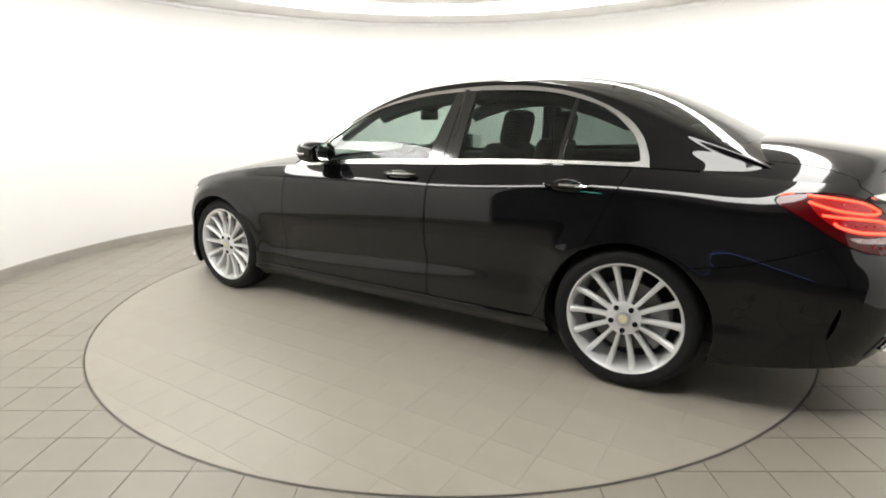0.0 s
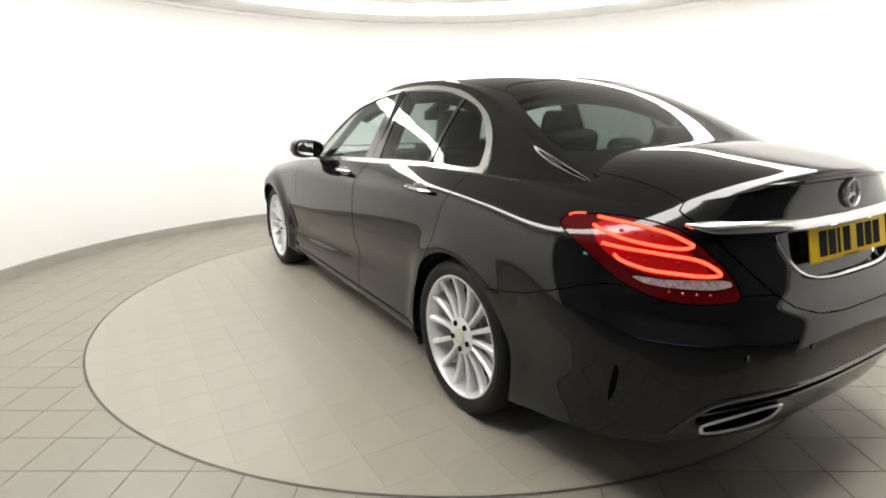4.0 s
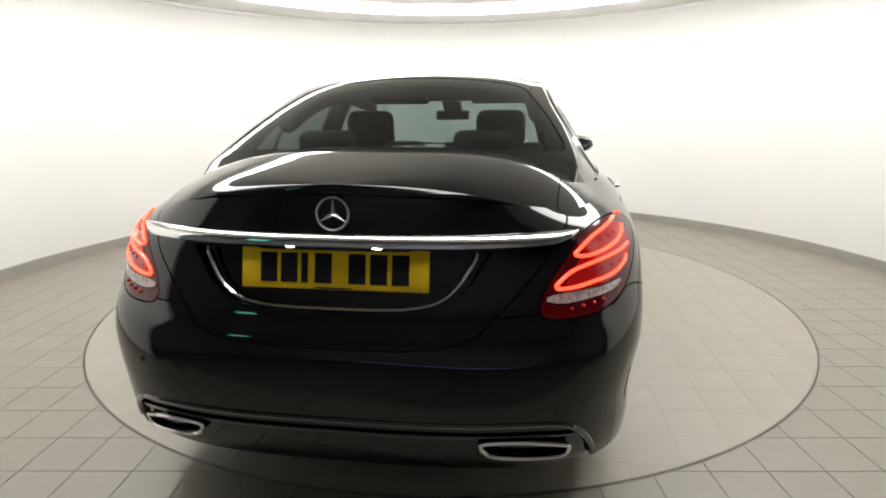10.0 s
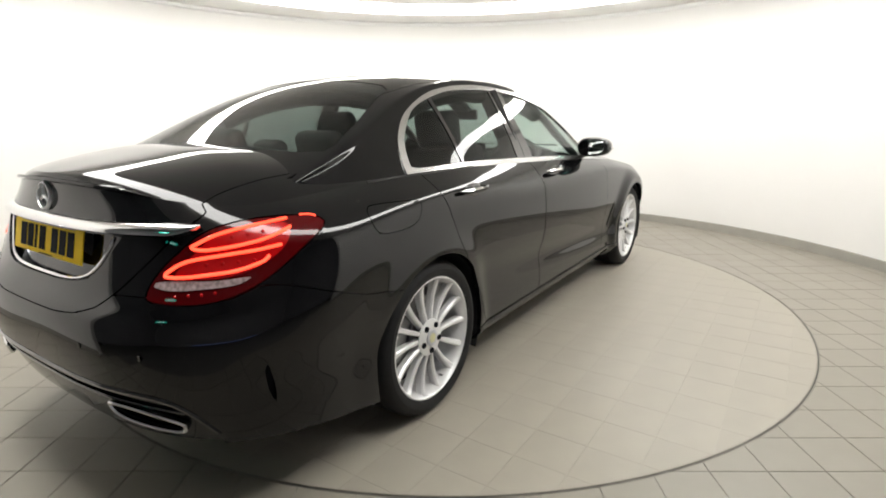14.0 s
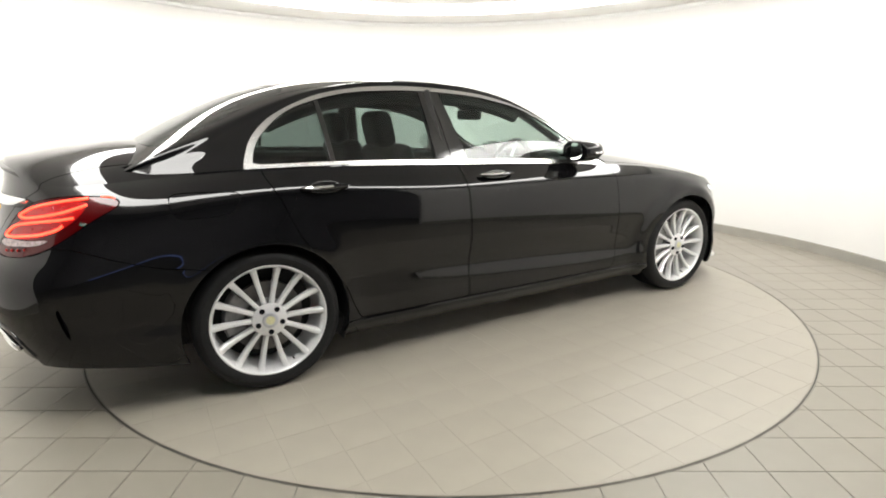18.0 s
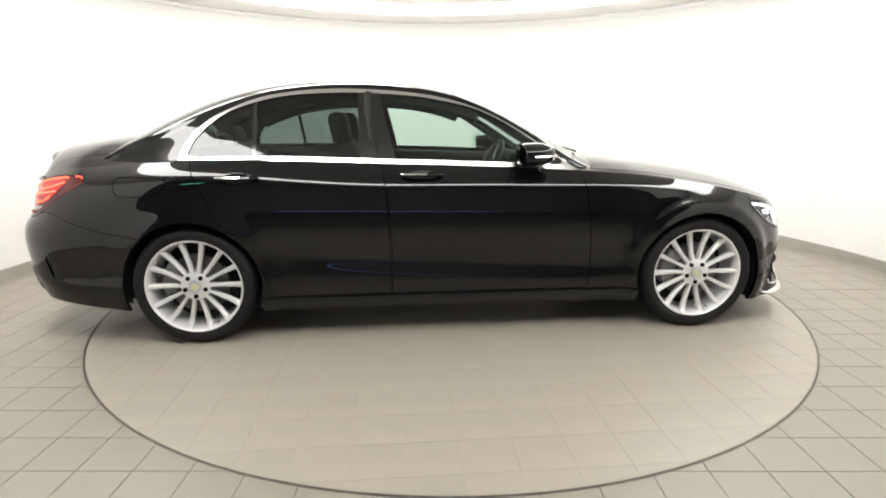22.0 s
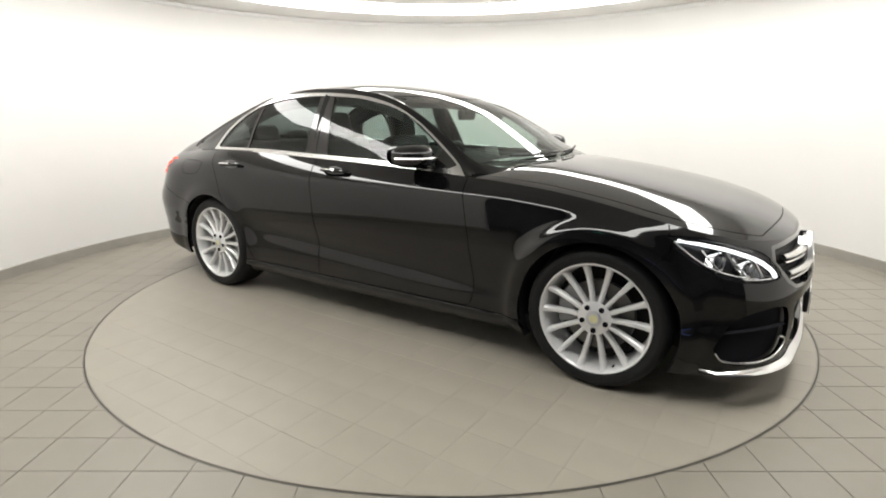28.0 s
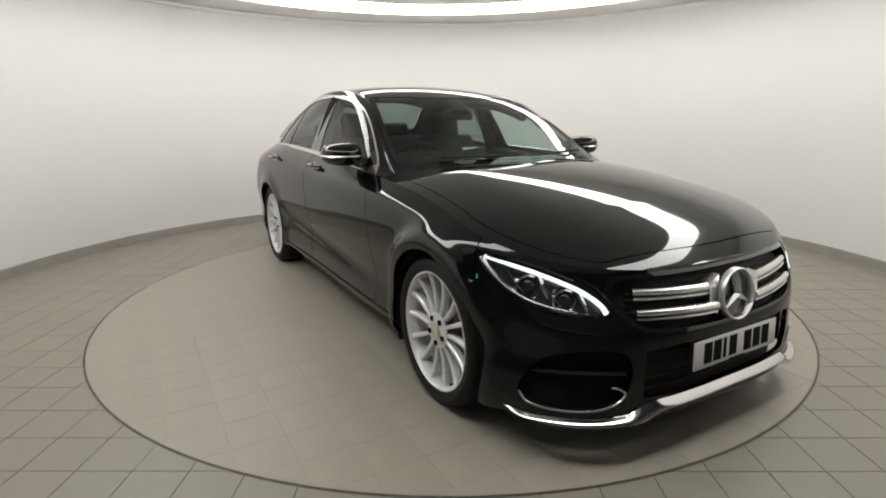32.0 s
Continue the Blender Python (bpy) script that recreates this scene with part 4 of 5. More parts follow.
# ---- tail lights ----
M_DARKRED = material("dark_red_lens", (0.06, 0.0012, 0.002), 0.10, spec=0.0, coat=0.8)
M_CLEARSTRIP = material("clear_reverse_lens", (0.34, 0.26, 0.26), 0.2, coat=0.5, grain=0.45, scale=90)
for sy in (-1, 1):
    def sided(p):
        return p if sy < 0 else mirrored(p)
    lamp = finish("tail_light", *rimmed(sided(taillight), 0.02, -0.0005), M_DARKRED, car, "red LED tail light, lit", angle=40)
    finish("light_field", *rimmed(sided(clip(taillight, inside(outline([(-0.585, 0.778), (-0.545, 0.830), (-0.46, 0.895), (-0.35, 0.912), (-0.25, 0.908), (-0.275, 0.852), (-0.34, 0.806), (-0.42, 0.780), (-0.50, 0.772)]), sz(taillight[0])))[0]), 0.002, 0.002), M_REDLENS, lamp, "bright red lens", angle=40)
    up = [(-0.245, 0.922), (-0.353, 0.910), (-0.455, 0.893), (-0.515, 0.872), (-0.538, 0.858), (-0.490, 0.852), (-0.36, 0.868), (-0.28, 0.888), (-0.245, 0.900)]
    lo = [(-0.285, 0.855), (-0.355, 0.846), (-0.44, 0.838), (-0.545, 0.823), (-0.595, 0.800), (-0.612, 0.780), (-0.56, 0.778), (-0.50, 0.784), (-0.415, 0.793), (-0.345, 0.812), (-0.322, 0.828)]
    for path in (up, lo):
        finish("light_guide", *sided(tube(run(path, -0.0028, 60), 0.0050, 8)), M_REDGLOW, lamp, "glowing red light guide")
    finish("brake_strip", *sided(tube(run([(-0.20, 0.928), (-0.17, 0.926), (-0.155, 0.920)], -0.001, 10), 0.0026, 6)), M_REDGLOW, lamp)
    finish("reversing_lens", *rimmed(sided(clip(taillight, inside(outline([(-0.650, 0.755), (-0.60, 0.768), (-0.47, 0.768), (-0.375, 0.774), (-0.41, 0.755), (-0.50, 0.746), (-0.60, 0.742)]), sz(taillight[0])))[0]), 0.002, 0.002), M_CLEARSTRIP, lamp, "clear ribbed reversing lens", angle=40)
    for s0, z0 in ((-0.579, 0.727), (-0.542, 0.730), (-0.505, 0.732), (-0.468, 0.736)):
        c = skin(s0, z0, -0.001)
        d = finish("reflector_dot", *lathe([(0.006 * math.cos(a), 0.006 * math.sin(a)) for a in np.linspace(0, math.pi / 2, 4)], 10), M_REDLENS, lamp)
        d.matrix_basis = Matrix.Translation((c[0], c[1] * (1 if sy < 0 else -1), c[2])) @ Matrix.Rotation(radians(-90), 4, "Y")
    # row of small diodes between the guides
    for s0, z0 in [(-0.50 + 0.045 * k, 0.812 + 0.002 * k) for k in range(4)] + [(-0.42 + 0.045 * k, 0.884 + 0.004 * k) for k in range(3)]:
        c = skin(s0, z0, -0.002)
        d = finish("diode", *lathe([(0.0065, 0.0), (0.005, 0.003), (0.0, 0.004)], 10), M_REDLENS, lamp)
        d.matrix_basis = Matrix.Translation((c[0], c[1] * (1 if sy < 0 else -1), c[2])) @ Matrix.Rotation(radians(-90), 4, "Y") @ Matrix.Rotation(radians(-40 * sy), 4, "X")


# ---- front: grille, badge, plate, intakes, lip ----
def sunk(patch, depth):
    V, F = welded(patch)
    return V - normals(V, F) * depth, F


grille = finish("grille", *sunk(grille_hole, 0.045), M_PLASTIC, car, "black radiator grille with two bright twin louvres")
finish("grille_surround", *rimmed(sunk(clip(grille_hole, 0.016 - inside(GRILLE, sz(grille_hole[0])))[0], 0.002), 0.05), M_GLOSS, grille)
for z0, z1, dz in ((0.624, 0.602, 0.0), (0.556, 0.533, 0.0)):
    for sy in (-1, 1):
        for zz, r in ((z0, 0.0200), (z1, 0.0085)):
            line = run([(1.695, zz + 0.006), (1.80, zz + 0.002), (1.90, zz - 0.004), (1.945, zz - 0.006)], 0.012, 24)
            p = tube(line, np.linspace(r * 0.8, r * 1.15, 24), 10, 0.75)
            finish("louvre", *(p if sy < 0 else mirrored(p)), M_SATIN, grille, "bright grille louvre")
for k in range(9):
    z0 = 0.495 + 0.022 * k
    line = run([(1.66 + 0.004 * k, z0), (1.80, z0), (2.0, z0)], 0.038, 16)
    V, F = welded(tube(line, 0.004, 6))
    finish("grille_rib", V, F, M_PLASTIC, grille)


def badge(r, t, name, m, parent):
    """A round chrome emblem: a ring with three bars."""
    b = finish(name, *lathe([(r, -t), (r, 0.0), (r * 0.99, 0.6 * t), (r * 0.965, 0.95 * t), (r * 0.935, 1.05 * t), (r * 0.915, 0.95 * t), (r * 0.895, 0.6 * t), (r * 0.885, 0.0), (r * 0.885, -t)], 56), M_BADGECHROME, parent, "round chrome emblem ring", angle=30)
    b.matrix_basis = m
    for k in range(3):
        a = math.pi / 2 + 2 * math.pi * k / 3
        V = np.array([(0, 0, t * 1.3), (0.12 * r, 0.12 * r, 0), (0.90 * r, 0.012 * r, 0.1 * t), (0.90 * r, -0.012 * r, 0.1 * t), (0.12 * r, -0.12 * r, 0), (0.90 * r, 0, 0.6 * t), (0, 0, -t)], float)
        F = [(0, 5, 2, 1), (0, 4, 3, 5), (5, 3, 2), (1, 2, 3, 4, 6), (0, 1, 6), (0, 6, 4)]
        q = finish("emblem_bar", V, F, M_BADGECHROME, b, smooth=False)
        q.matrix_basis = Matrix.Rotation(a, 4, "Z")
    return b


FACE_FRONT = Matrix.Rotation(radians(90), 4, "Z") @ Matrix.Rotation(radians(90), 4, "X")
FACE_REAR = Matrix.Rotation(radians(-90), 4, "Z") @ Matrix.Rotation(radians(90), 4, "X")
back = finish("emblem_back", *moved(lathe([(0.090, -0.02), (0.088, -0.006), (0.0, -0.005)], 40), Matrix.Translation((2.190, 0, 0.572)) @ FACE_FRONT @ Matrix.Rotation(radians(-9), 4, "X")), M_GLOSS, grille, "gloss black disc behind the emblem")
badge(0.100, 0.012, "emblem", Matrix.Translation((2.196, 0, 0.572)) @ FACE_FRONT @ Matrix.Rotation(radians(-9), 4, "X"), grille)
for sy in (-1, 1):
    V = np.array([(2.170, 0.085 * sy, 0.655), (2.178, 0.148 * sy, 0.632), (2.190, 0.148 * sy, 0.535), (2.186, 0.085 * sy, 0.500), (2.14, 0.085 * sy, 0.655), (2.14, 0.148 * sy, 0.632), (2.14, 0.148 * sy, 0.535), (2.14, 0.085 * sy, 0.500)])
    finish("emblem_wing", V, [(0, 1, 2, 3), (0, 4, 5, 1), (1, 5, 6, 2), (2, 6, 7, 3)], M_SATIN, grille, "silver bracket beside the emblem", smooth=False)


def number_plate(m, mat, label):
    p = part("number_plate", box(0.510, 0.108, 0.006, 0.0025, 2), mat, car, label)
    p.matrix_basis = m
    # the writing as plain bars of its size
    for x in (-0.172, -0.116, -0.073, -0.022, 0.070, 0.128, 0.186):
        w = 0.018 if abs(x + 0.073) < 0.001 else 0.046
        b = part("plate_bar", box(w, 0.079, 0.002), M_INK_SHADE, p, "dark printed bar", smooth=False)
        b.location = (x - 0.006, 0.002, 0.0035)
    for x in (-0.134, 0.134):
        for y in (-0.047, 0.047):
            c = finish("plate_screw", *lathe([(0.006, 0.0), (0.005, 0.0025), (0.0, 0.003)], 12), mat, p)
            c.location = (x, y, 0.003)
    b = part("plate_bar", box(0.10, 0.004, 0.0012), M_INK_SHADE, p, smooth=False)
    b.location = (0.0, -0.050, 0.003)
    return p


number_plate(Matrix.Translation((2.219, 0, 0.380)) @ FACE_FRONT @ Matrix.Rotation(radians(-3), 4, "X"), M_WPLATE, "white number plate with dark bars")
part("plate_holder", box(0.02, 0.50, 0.100, 0.006), M_PLASTIC, car).location = (2.205, 0, 0.380)
low = finish("lower_grille", *sunk(lower_hole, 0.05), M_PLASTIC, car, "black lower grille")
for k in range(4):
    z0 = 0.262 + 0.045 * k
    V, F = welded(tube(run([(1.745, z0), (1.86, z0), (2.0, z0)], 0.035, 16), 0.006, 6, 0.6))
    finish("grille_rib", V, F, M_PLASTIC, low)
for sy in (-1, 1):
    def sided(p):
        return p if sy < 0 else mirrored(p)
    V, F = sided((intake[0][:, :3], intake[1]))
    it = finish("side_intake", V - normals(V, F) * 0.035, F, M_INK_SHADE, car, "black side air intake")
    # gloss black blade; its highlight is put in as satin metal
    finish("intake_blade", *sided(tube(run([(1.305, 0.262), (1.34, 0.226), (1.45, 0.214), (1.58, 0.214), (1.665, 0.232), (1.694, 0.27), (1.665, 0.296), (1.64, 0.30)], -0.001, 50), 0.0048, 8)), M_SATIN, it, "thin bright intake blade")
    finish("intake_fin", *sided(tube(run([(1.34, 0.345), (1.50, 0.35), (1.68, 0.345)], 0.018, 20), 0.012, 8, 0.5)), M_INK_SHADE, it)
lip_top = spl((1.235, 0.190), (1.30, 0.185), (1.45, 0.188), (1.60, 0.188), (1.715, 0.191), (1.745, 0.203), (1.775, 0.222), (1.83, 0.230), (2.0, 0.232))
lip_low = spl((1.235, 0.185), (1.28, 0.175), (1.40, 0.169), (1.60, 0.166), (1.745, 0.165), (1.775, 0.171), (1.80, 0.186), (1.84, 0.198), (2.0, 0.203))
ls = np.linspace(1.235, 2.0, 90)
out = np.interp(ls, (1.235, 1.30, 1.70, 1.80, 2.0), (0.004, 0.022, 0.030, 0.026, 0.024))
rows = [skin(ls, lip_top(ls) * (1 - k) + lip_low(ls) * k, -(0.003 + out * math.sin(math.pi / 2 * k))) for k in np.linspace(0, 1, 9)]
V, F = welded(grid(np.stack(rows[::-1], 1)))
finish("front_lip", *rimmed((V, F), 0.03), M_CHROME, car, "bright chrome front lip", angle=40)

# ---- rear: plate recess, bar, badge, exhausts, diffuser ----
V, F = sunk(recess, 0.030)
rec = finish("plate_recess", V, F, M_PAINT, boot_lid)
edge = [(-0.735, 0.884), (-0.765, 0.850), (-0.80, 0.800), (-0.85, 0.752), (-0.90, 0.735), (-0.96, 0.729), (-1.0, 0.728)]
P0, P1 = run(edge, 0.0, 40), run(edge, 0.032, 40)
wall_strip = grid(np.stack([P0, P1], 1))
for p in (wall_strip, mirrored(wall_strip)):
    finish("recess_wall", *p, M_PAINT, boot_lid)
V, F = welded(tube(run([(-0.772, 0.880), (-0.787, 0.852), (-0.825, 0.797), (-0.865, 0.760), (-0.91, 0.743), (-0.96, 0.737), (-1.0, 0.736)], 0.010, 60), 0.0060, 8))
finish("recess_trim", V, F, M_CHROME, boot_lid, "thin chrome strip round the plate")
bs = np.linspace(-0.50, -1.0, 70)
bz = spl((-1.0, 0.909), (-0.75, 0.906), (-0.60, 0.905), (-0.50, 0.912))(bs)
half = spl((-1.0, 0.0165), (-0.72, 0.0175), (-0.60, 0.018), (-0.53, 0.010), (-0.50, 0.003))(bs)
rows = [skin(bs, bz + half * k, -dp) for k, dp in ((1.0, -0.004), (0.98, 0.008), (0.55, 0.014), (0.0, 0.0185), (-0.55, 0.0195), (-0.95, 0.017), (-1.0, -0.004))]
finish("boot_bar", *welded(grid(np.stack(rows[::-1], 1))), M_CHROME, boot_lid, "broad chrome boot bar", angle=60)
number_plate(Matrix.Translation((-2.408, 0, 0.834)) @ FACE_REAR @ Matrix.Rotation(radians(-12), 4, "X"), M_YELLOW, "yellow number plate with dark bars")
part("plate_holder", box(0.03, 0.50, 0.100, 0.006), M_PLASTIC, car).matrix_basis = Matrix.Translation((-2.374, 0, 0.830)) @ Matrix.Rotation(radians(-12), 4, "Y")
badge(0.0455, 0.006, "emblem", Matrix.Translation((-2.394, 0, 0.979)) @ FACE_REAR @ Matrix.Rotation(radians(-8), 4, "X"), boot_lid)
for sy in (-1, 1):
    part("plate_lamp", box(0.010, 0.022, 0.003, 0.001), M_PLATELAMP, boot_lid, "small white number plate lamp").location = (-2.403, 0.118 * sy, 0.8918)
# lip spoiler along the rear edge of the lid
sp_s = np.linspace(-0.60, -1.0, 40)
E0 = flank(sp_s, np.ones_like(sp_s))
fade = np.clip((np.abs(sp_s) - 0.60) / 0.12, 0, 1)[:, None]
a = E0 + np.array([0.075, 0, 0.010]) * [1, 1, 1] - np.array([0, 0, 0.004])
b = E0 + np.array([-0.012, 0, 0.014]) * fade
c = E0 + np.array([-0.014, 0, 0.006]) * fade
d = E0 + np.array([0.010, 0, -0.010])
V, F = welded(grid(np.stack([a, 0.5 * (a + b) + [0, 0, 0.001], b, c, d], 1)))
finish("lip_spoiler", V, F, M_PAINT, boot_lid, "black lip spoiler", angle=50)

dif = finish("diffuser", *rimmed(sunk(diffuser, 0.016), 0.02), M_PAINT, car, "black lower rear diffuser panel", angle=40)
V, F = welded(tube(run([(-0.475, 0.30), (-0.53, 0.375), (-0.60, 0.420), (-0.70, 0.438), (-0.85, 0.443), (-1.0, 0.443)], 0.004, 60), 0.010, 8))
finish("diffuser_rim", V, F, M_GLOSS, dif)
V, F = welded(tube(run([(-0.56, 0.372), (-0.70, 0.392), (-0.85, 0.398), (-1.0, 0.398)], 0.012, 40), 0.006, 8))
finish("diffuser_rib", V, F, M_GLOSS, dif)
EXH = [(-0.815, 0.374), (-0.79, 0.386), (-0.70, 0.378), (-0.59, 0.345), (-0.578, 0.325), (-0.60, 0.308), (-0.70, 0.318), (-0.79, 0.337)]
for sy in (-1, 1):
    def sided(p):
        return p if sy < 0 else mirrored(p)
    C = curve(EXH, 60, closed=True)
    ring = skin(C[:, 0], C[:, 1], 0.002)
    ex = finish("exhaust_tip", *sided(tube(ring, 0.0068, 8, closed=True)), M_CHROME, car, "flat chrome exhaust tip")
    mid = ring.mean(0)
    inner_ring = mid + (ring - mid) * 0.94 + np.array([0.07, 0, 0.006])
    finish("exhaust_throat", *sided(joined(grid(np.stack([np.vstack([ring, ring[:1]]), np.vstack([inner_ring, inner_ring[:1]])], 1)), (inner_ring, [tuple(range(60))]))), M_INK_SHADE, ex)
    part("exhaust_baffle", box(0.05, 0.05, 0.028, 0.008), M_ALLOY_SHADE, ex).location = (mid[0] + 0.03, (mid[1] + 0.075) * (1 if sy < 0 else -1), mid[2] + 0.012)
    V, F = sided((vent[0][:, :3], vent[1]))
    finish("bumper_vent", V - normals(V, F) * 0.02, F, M_INK_SHADE, bumper_r)
    for s0, z0 in ((-0.66, 0.56), (-0.86, 0.565)):
        c = skin(s0, z0, -0.0005)
        q = finish("parking_sensor", *lathe([(0.0095, 0.0), (0.009, 0.0015), (0.0, 0.002)], 16), M_PAINT, bumper_r)
        q.matrix_basis = Matrix.Translation((c[0], c[1] * (1 if sy < 0 else -1), c[2])) @ Matrix.Rotation(radians(-90), 4, "Y")


# ---- door handles, mirrors, wipers ----
def blob(rx, ry, rz, n=2.6, k=16):
    """A rounded body: a box-like ellipsoid."""
    V = []
    for i in range(k + 1):
        f = -math.pi / 2 + math.pi * i / k
        for j in range(2 * k):
            g = math.pi * j / k

            def p(c):
                return math.copysign(abs(c) ** (2 / n), c)
            V.append((rx * p(math.cos(f)) * p(math.cos(g)), ry * p(math.cos(f)) * p(math.sin(g)), rz * p(math.sin(f))))
    m = 2 * k
    F = [(i * m + j, i * m + (j + 1) % m, (i + 1) * m + (j + 1) % m, (i + 1) * m + j) for i in range(k) for j in range(m)]
    return np.array(V), F


for sy in (-1, 1):
    for x0, x1, z0, own in ((-1.252, -1.020, 0.911, r_doors), (-0.288, -0.058, 0.907, f_doors)):
        door = own[0 if sy < 0 else 1]
        s_of = lambda x: (x - TAIL) / (NOSE - TAIL)
        xs = np.linspace(x0, x1, 24)
        base = skin(s_of(xs), np.full(24, z0), -0.026)
        t = np.linspace(-1, 1, 24)
        ends = np.clip(1 - np.abs(t) ** 6, 0.1, 1)
        base[:, 1] += 0.018 * np.abs(t) ** 5
        def sided(p):
            return p if sy < 0 else mirrored(p)
        finish("door_handle", *sided(tube(base, 0.0185 * ends, 10, 0.62)), M_PAINT, door, "black door handle with a bright cap")
        cap = base + np.array([0, -0.0035, 0.0045])
        sel = slice(0, 15)
        finish("handle_cap", *sided(tube(cap[sel], (0.0150 * ends)[sel], 10, 0.55)), M_CHROME, door, "chrome handle cap")
        cup = skin(s_of(0.5 * (x0 + x1)), z0 + 0.002, -0.001)
        V, F = blob(0.075, 0.006, 0.036, 2.0, 12)
        finish("handle_cup", *sided((V + cup, F)), M_GLOSS, door)

    # mirrors
    V, F = blob(0.115, 0.108, 0.062, 2.5, 20)
    V[:, 2] *= 1 + 0.10 * np.clip(V[:, 1] / 0.108, -1, 1)
    V[:, 0] -= np.where(V[:, 0] > 0, 0.45 * V[:, 0] * (np.abs(V[:, 1] / 0.108) ** 2) * 0.5, 0)
    V[:, 0] = np.where(V[:, 0] < -0.07, -0.07 + (V[:, 0] + 0.07) * 0.08, V[:, 0])
    c = np.array([0.425, 0.893 * sy, 1.026])
    ry = radians(-6 * sy)
    R = np.array([[math.cos(ry), -math.sin(ry), 0], [math.sin(ry), math.cos(ry), 0], [0, 0, 1]])
    Vw = V @ R.T + c
    mir = finish("wing_mirror", Vw, F, M_PAINT, f_doors[0 if sy < 0 else 1], "glossy black wing mirror", angle=50)
    line = []
    for a in np.linspace(-0.15, 1.0, 26):
        g = math.pi * a * 0.62 - 0.2
        px, py = 0.116 * math.copysign(abs(math.cos(g)) ** (2 / 2.5), math.cos(g)), 0.109 * math.copysign(abs(math.sin(g)) ** (2 / 2.5), math.sin(g))
        px -= 0.225 * px * (py / 0.108) ** 2 if px > 0 else 0
        line.append((max(px, -0.066), sy * py, -0.008))
    finish("mirror_indicator", *tube(np.array(line) @ R.T + c, 0.0095, 8, 0.8), M_SATIN, f_doors[0 if sy < 0 else 1], "silver indicator strip on the mirror")
    m = Matrix.Translation((0.348, 0.893 * sy, 1.026)) @ Matrix.Rotation(radians(12 * sy), 4, "Z") @ Matrix.Rotation(radians(-90), 4, "Y")
    V, F = blob(0.050, 0.092, 0.002, 2.8, 12)
    finish("mirror_glass", *moved((V, F), m), M_MIRROR, f_doors[0 if sy < 0 else 1], "mirror glass")
    stalk = tube(np.array([(0.47, 0.765 * sy, 0.952), (0.46, 0.80 * sy, 0.962), (0.445, 0.84 * sy, 0.975), (0.435, 0.875 * sy, 0.985)]), (0.030, 0.026, 0.024, 0.024), 10, 0.55)
    finish("mirror_stalk", *stalk, M_GLOSS, f_doors[0 if sy < 0 else 1])

for y0, y1 in ((-0.48, 0.02), (0.10, 0.55)):
    xs = np.linspace(y0, y1, 12)
    P = np.array([(0.855 - 0.30 * y * y - 0.02 * (y - y0), y, 0) for y in xs])
    P[:, 2] = cabin(P[:, 0], np.ones(12))[:, 2] - 0.03 * (P[:, 1] / 0.5) ** 2 + 0.012
    finish("wiper", *tube(P, 0.007, 6), M_PLASTIC, car, "black windscreen wiper")
cowl = np.array([(0.90 - 0.30 * y * y, y, 0.962 - 0.04 * y * y) for y in np.linspace(-0.66, 0.66, 24)])
finish("cowl", *tube(cowl, 0.030, 8, 0.35), M_PLASTIC, car, "black scuttle panel")

# ---- cabin ----
def soft(name, sx, sy, sz_, m, mat=None, parent=None, bevel=0.05, label=""):
    b = min(bevel, 0.48 * min(sx, sy, sz_))
    ob = part(name, box(sx, sy, sz_, b, 4), mat or M_LEATHER, parent or car, label, angle=60)
    ob.matrix_basis = m
    return ob


for sy in (-1, 1):
    y = 0.37 * sy
    seat = soft("front_seat", 0.50, 0.50, 0.16, pose(-0.22, y, 0.50, 0, -6, 0), bevel=0.06, label="black leather front seat")
    inv = seat.matrix_basis.inverted()
    for nm, dims, m in (("backrest", (0.13, 0.50, 0.62), pose(-0.52, y, 0.78, 0, -18, 0)), ("headrest", (0.105, 0.27, 0.21), pose(-0.645, y, 1.155, 0, -12, 0))):
        p = soft(nm, *dims, inv @ m, parent=seat, bevel=0.05)
    for dy in (-0.06, 0.06):
        finish("headrest_post", *tube(np.array([(-0.60, y + dy, 1.0), (-0.63, y + dy, 1.10)]), 0.007, 6), M_CHROME, car)
bench = soft("rear_bench", 0.50, 1.22, 0.18, pose(-1.02, 0, 0.52, 0, -6, 0), bevel=0.06, label="black leather rear bench")
inv = bench.matrix_basis.inverted()
soft("backrest", 0.14, 1.20, 0.58, inv @ pose(-1.36, 0, 0.78, 0, -22, 0), parent=bench)
for y, w, h in ((-0.33, 0.25, 0.15), (0.33, 0.25, 0.15), (0.0, 0.19, 0.10)):
    soft("headrest", 0.09, w, h, inv @ pose(-1.47, y, 1.095 if w > 0.2 else 1.075, 0, -14, 0), parent=bench, bevel=0.04)
soft("parcel_shelf", 0.42, 1.20, 0.05, pose(-1.62, 0, 1.030, 0, 3, 0), M_CABIN, bevel=0.015)
dash = soft("dashboard", 0.50, 1.36, 0.24, pose(0.62, 0, 0.835, 0, 6, 0), M_CABIN, bevel=0.07, label="dark dashboard")
inv = dash.matrix_basis.inverted()
soft("instrument_hood", 0.22, 0.34, 0.07, inv @ pose(0.47, -0.37, 0.975, 0, 8, 0), M_CABIN, dash, 0.03)
soft("screen", 0.012, 0.17, 0.11, inv @ pose(0.40, 0.0, 0.985, 0, -14, 0), M_GLOSS, dash, 0.005)
soft("console", 0.9, 0.24, 0.30, pose(0.05, 0, 0.52), M_CABIN, bevel=0.05)
col = Matrix.Translation((0.27, -0.37, 0.905)) @ Matrix.Rotation(radians(-66), 4, "Y")
ang = np.linspace(0, 2 * math.pi, 40, endpoint=False)
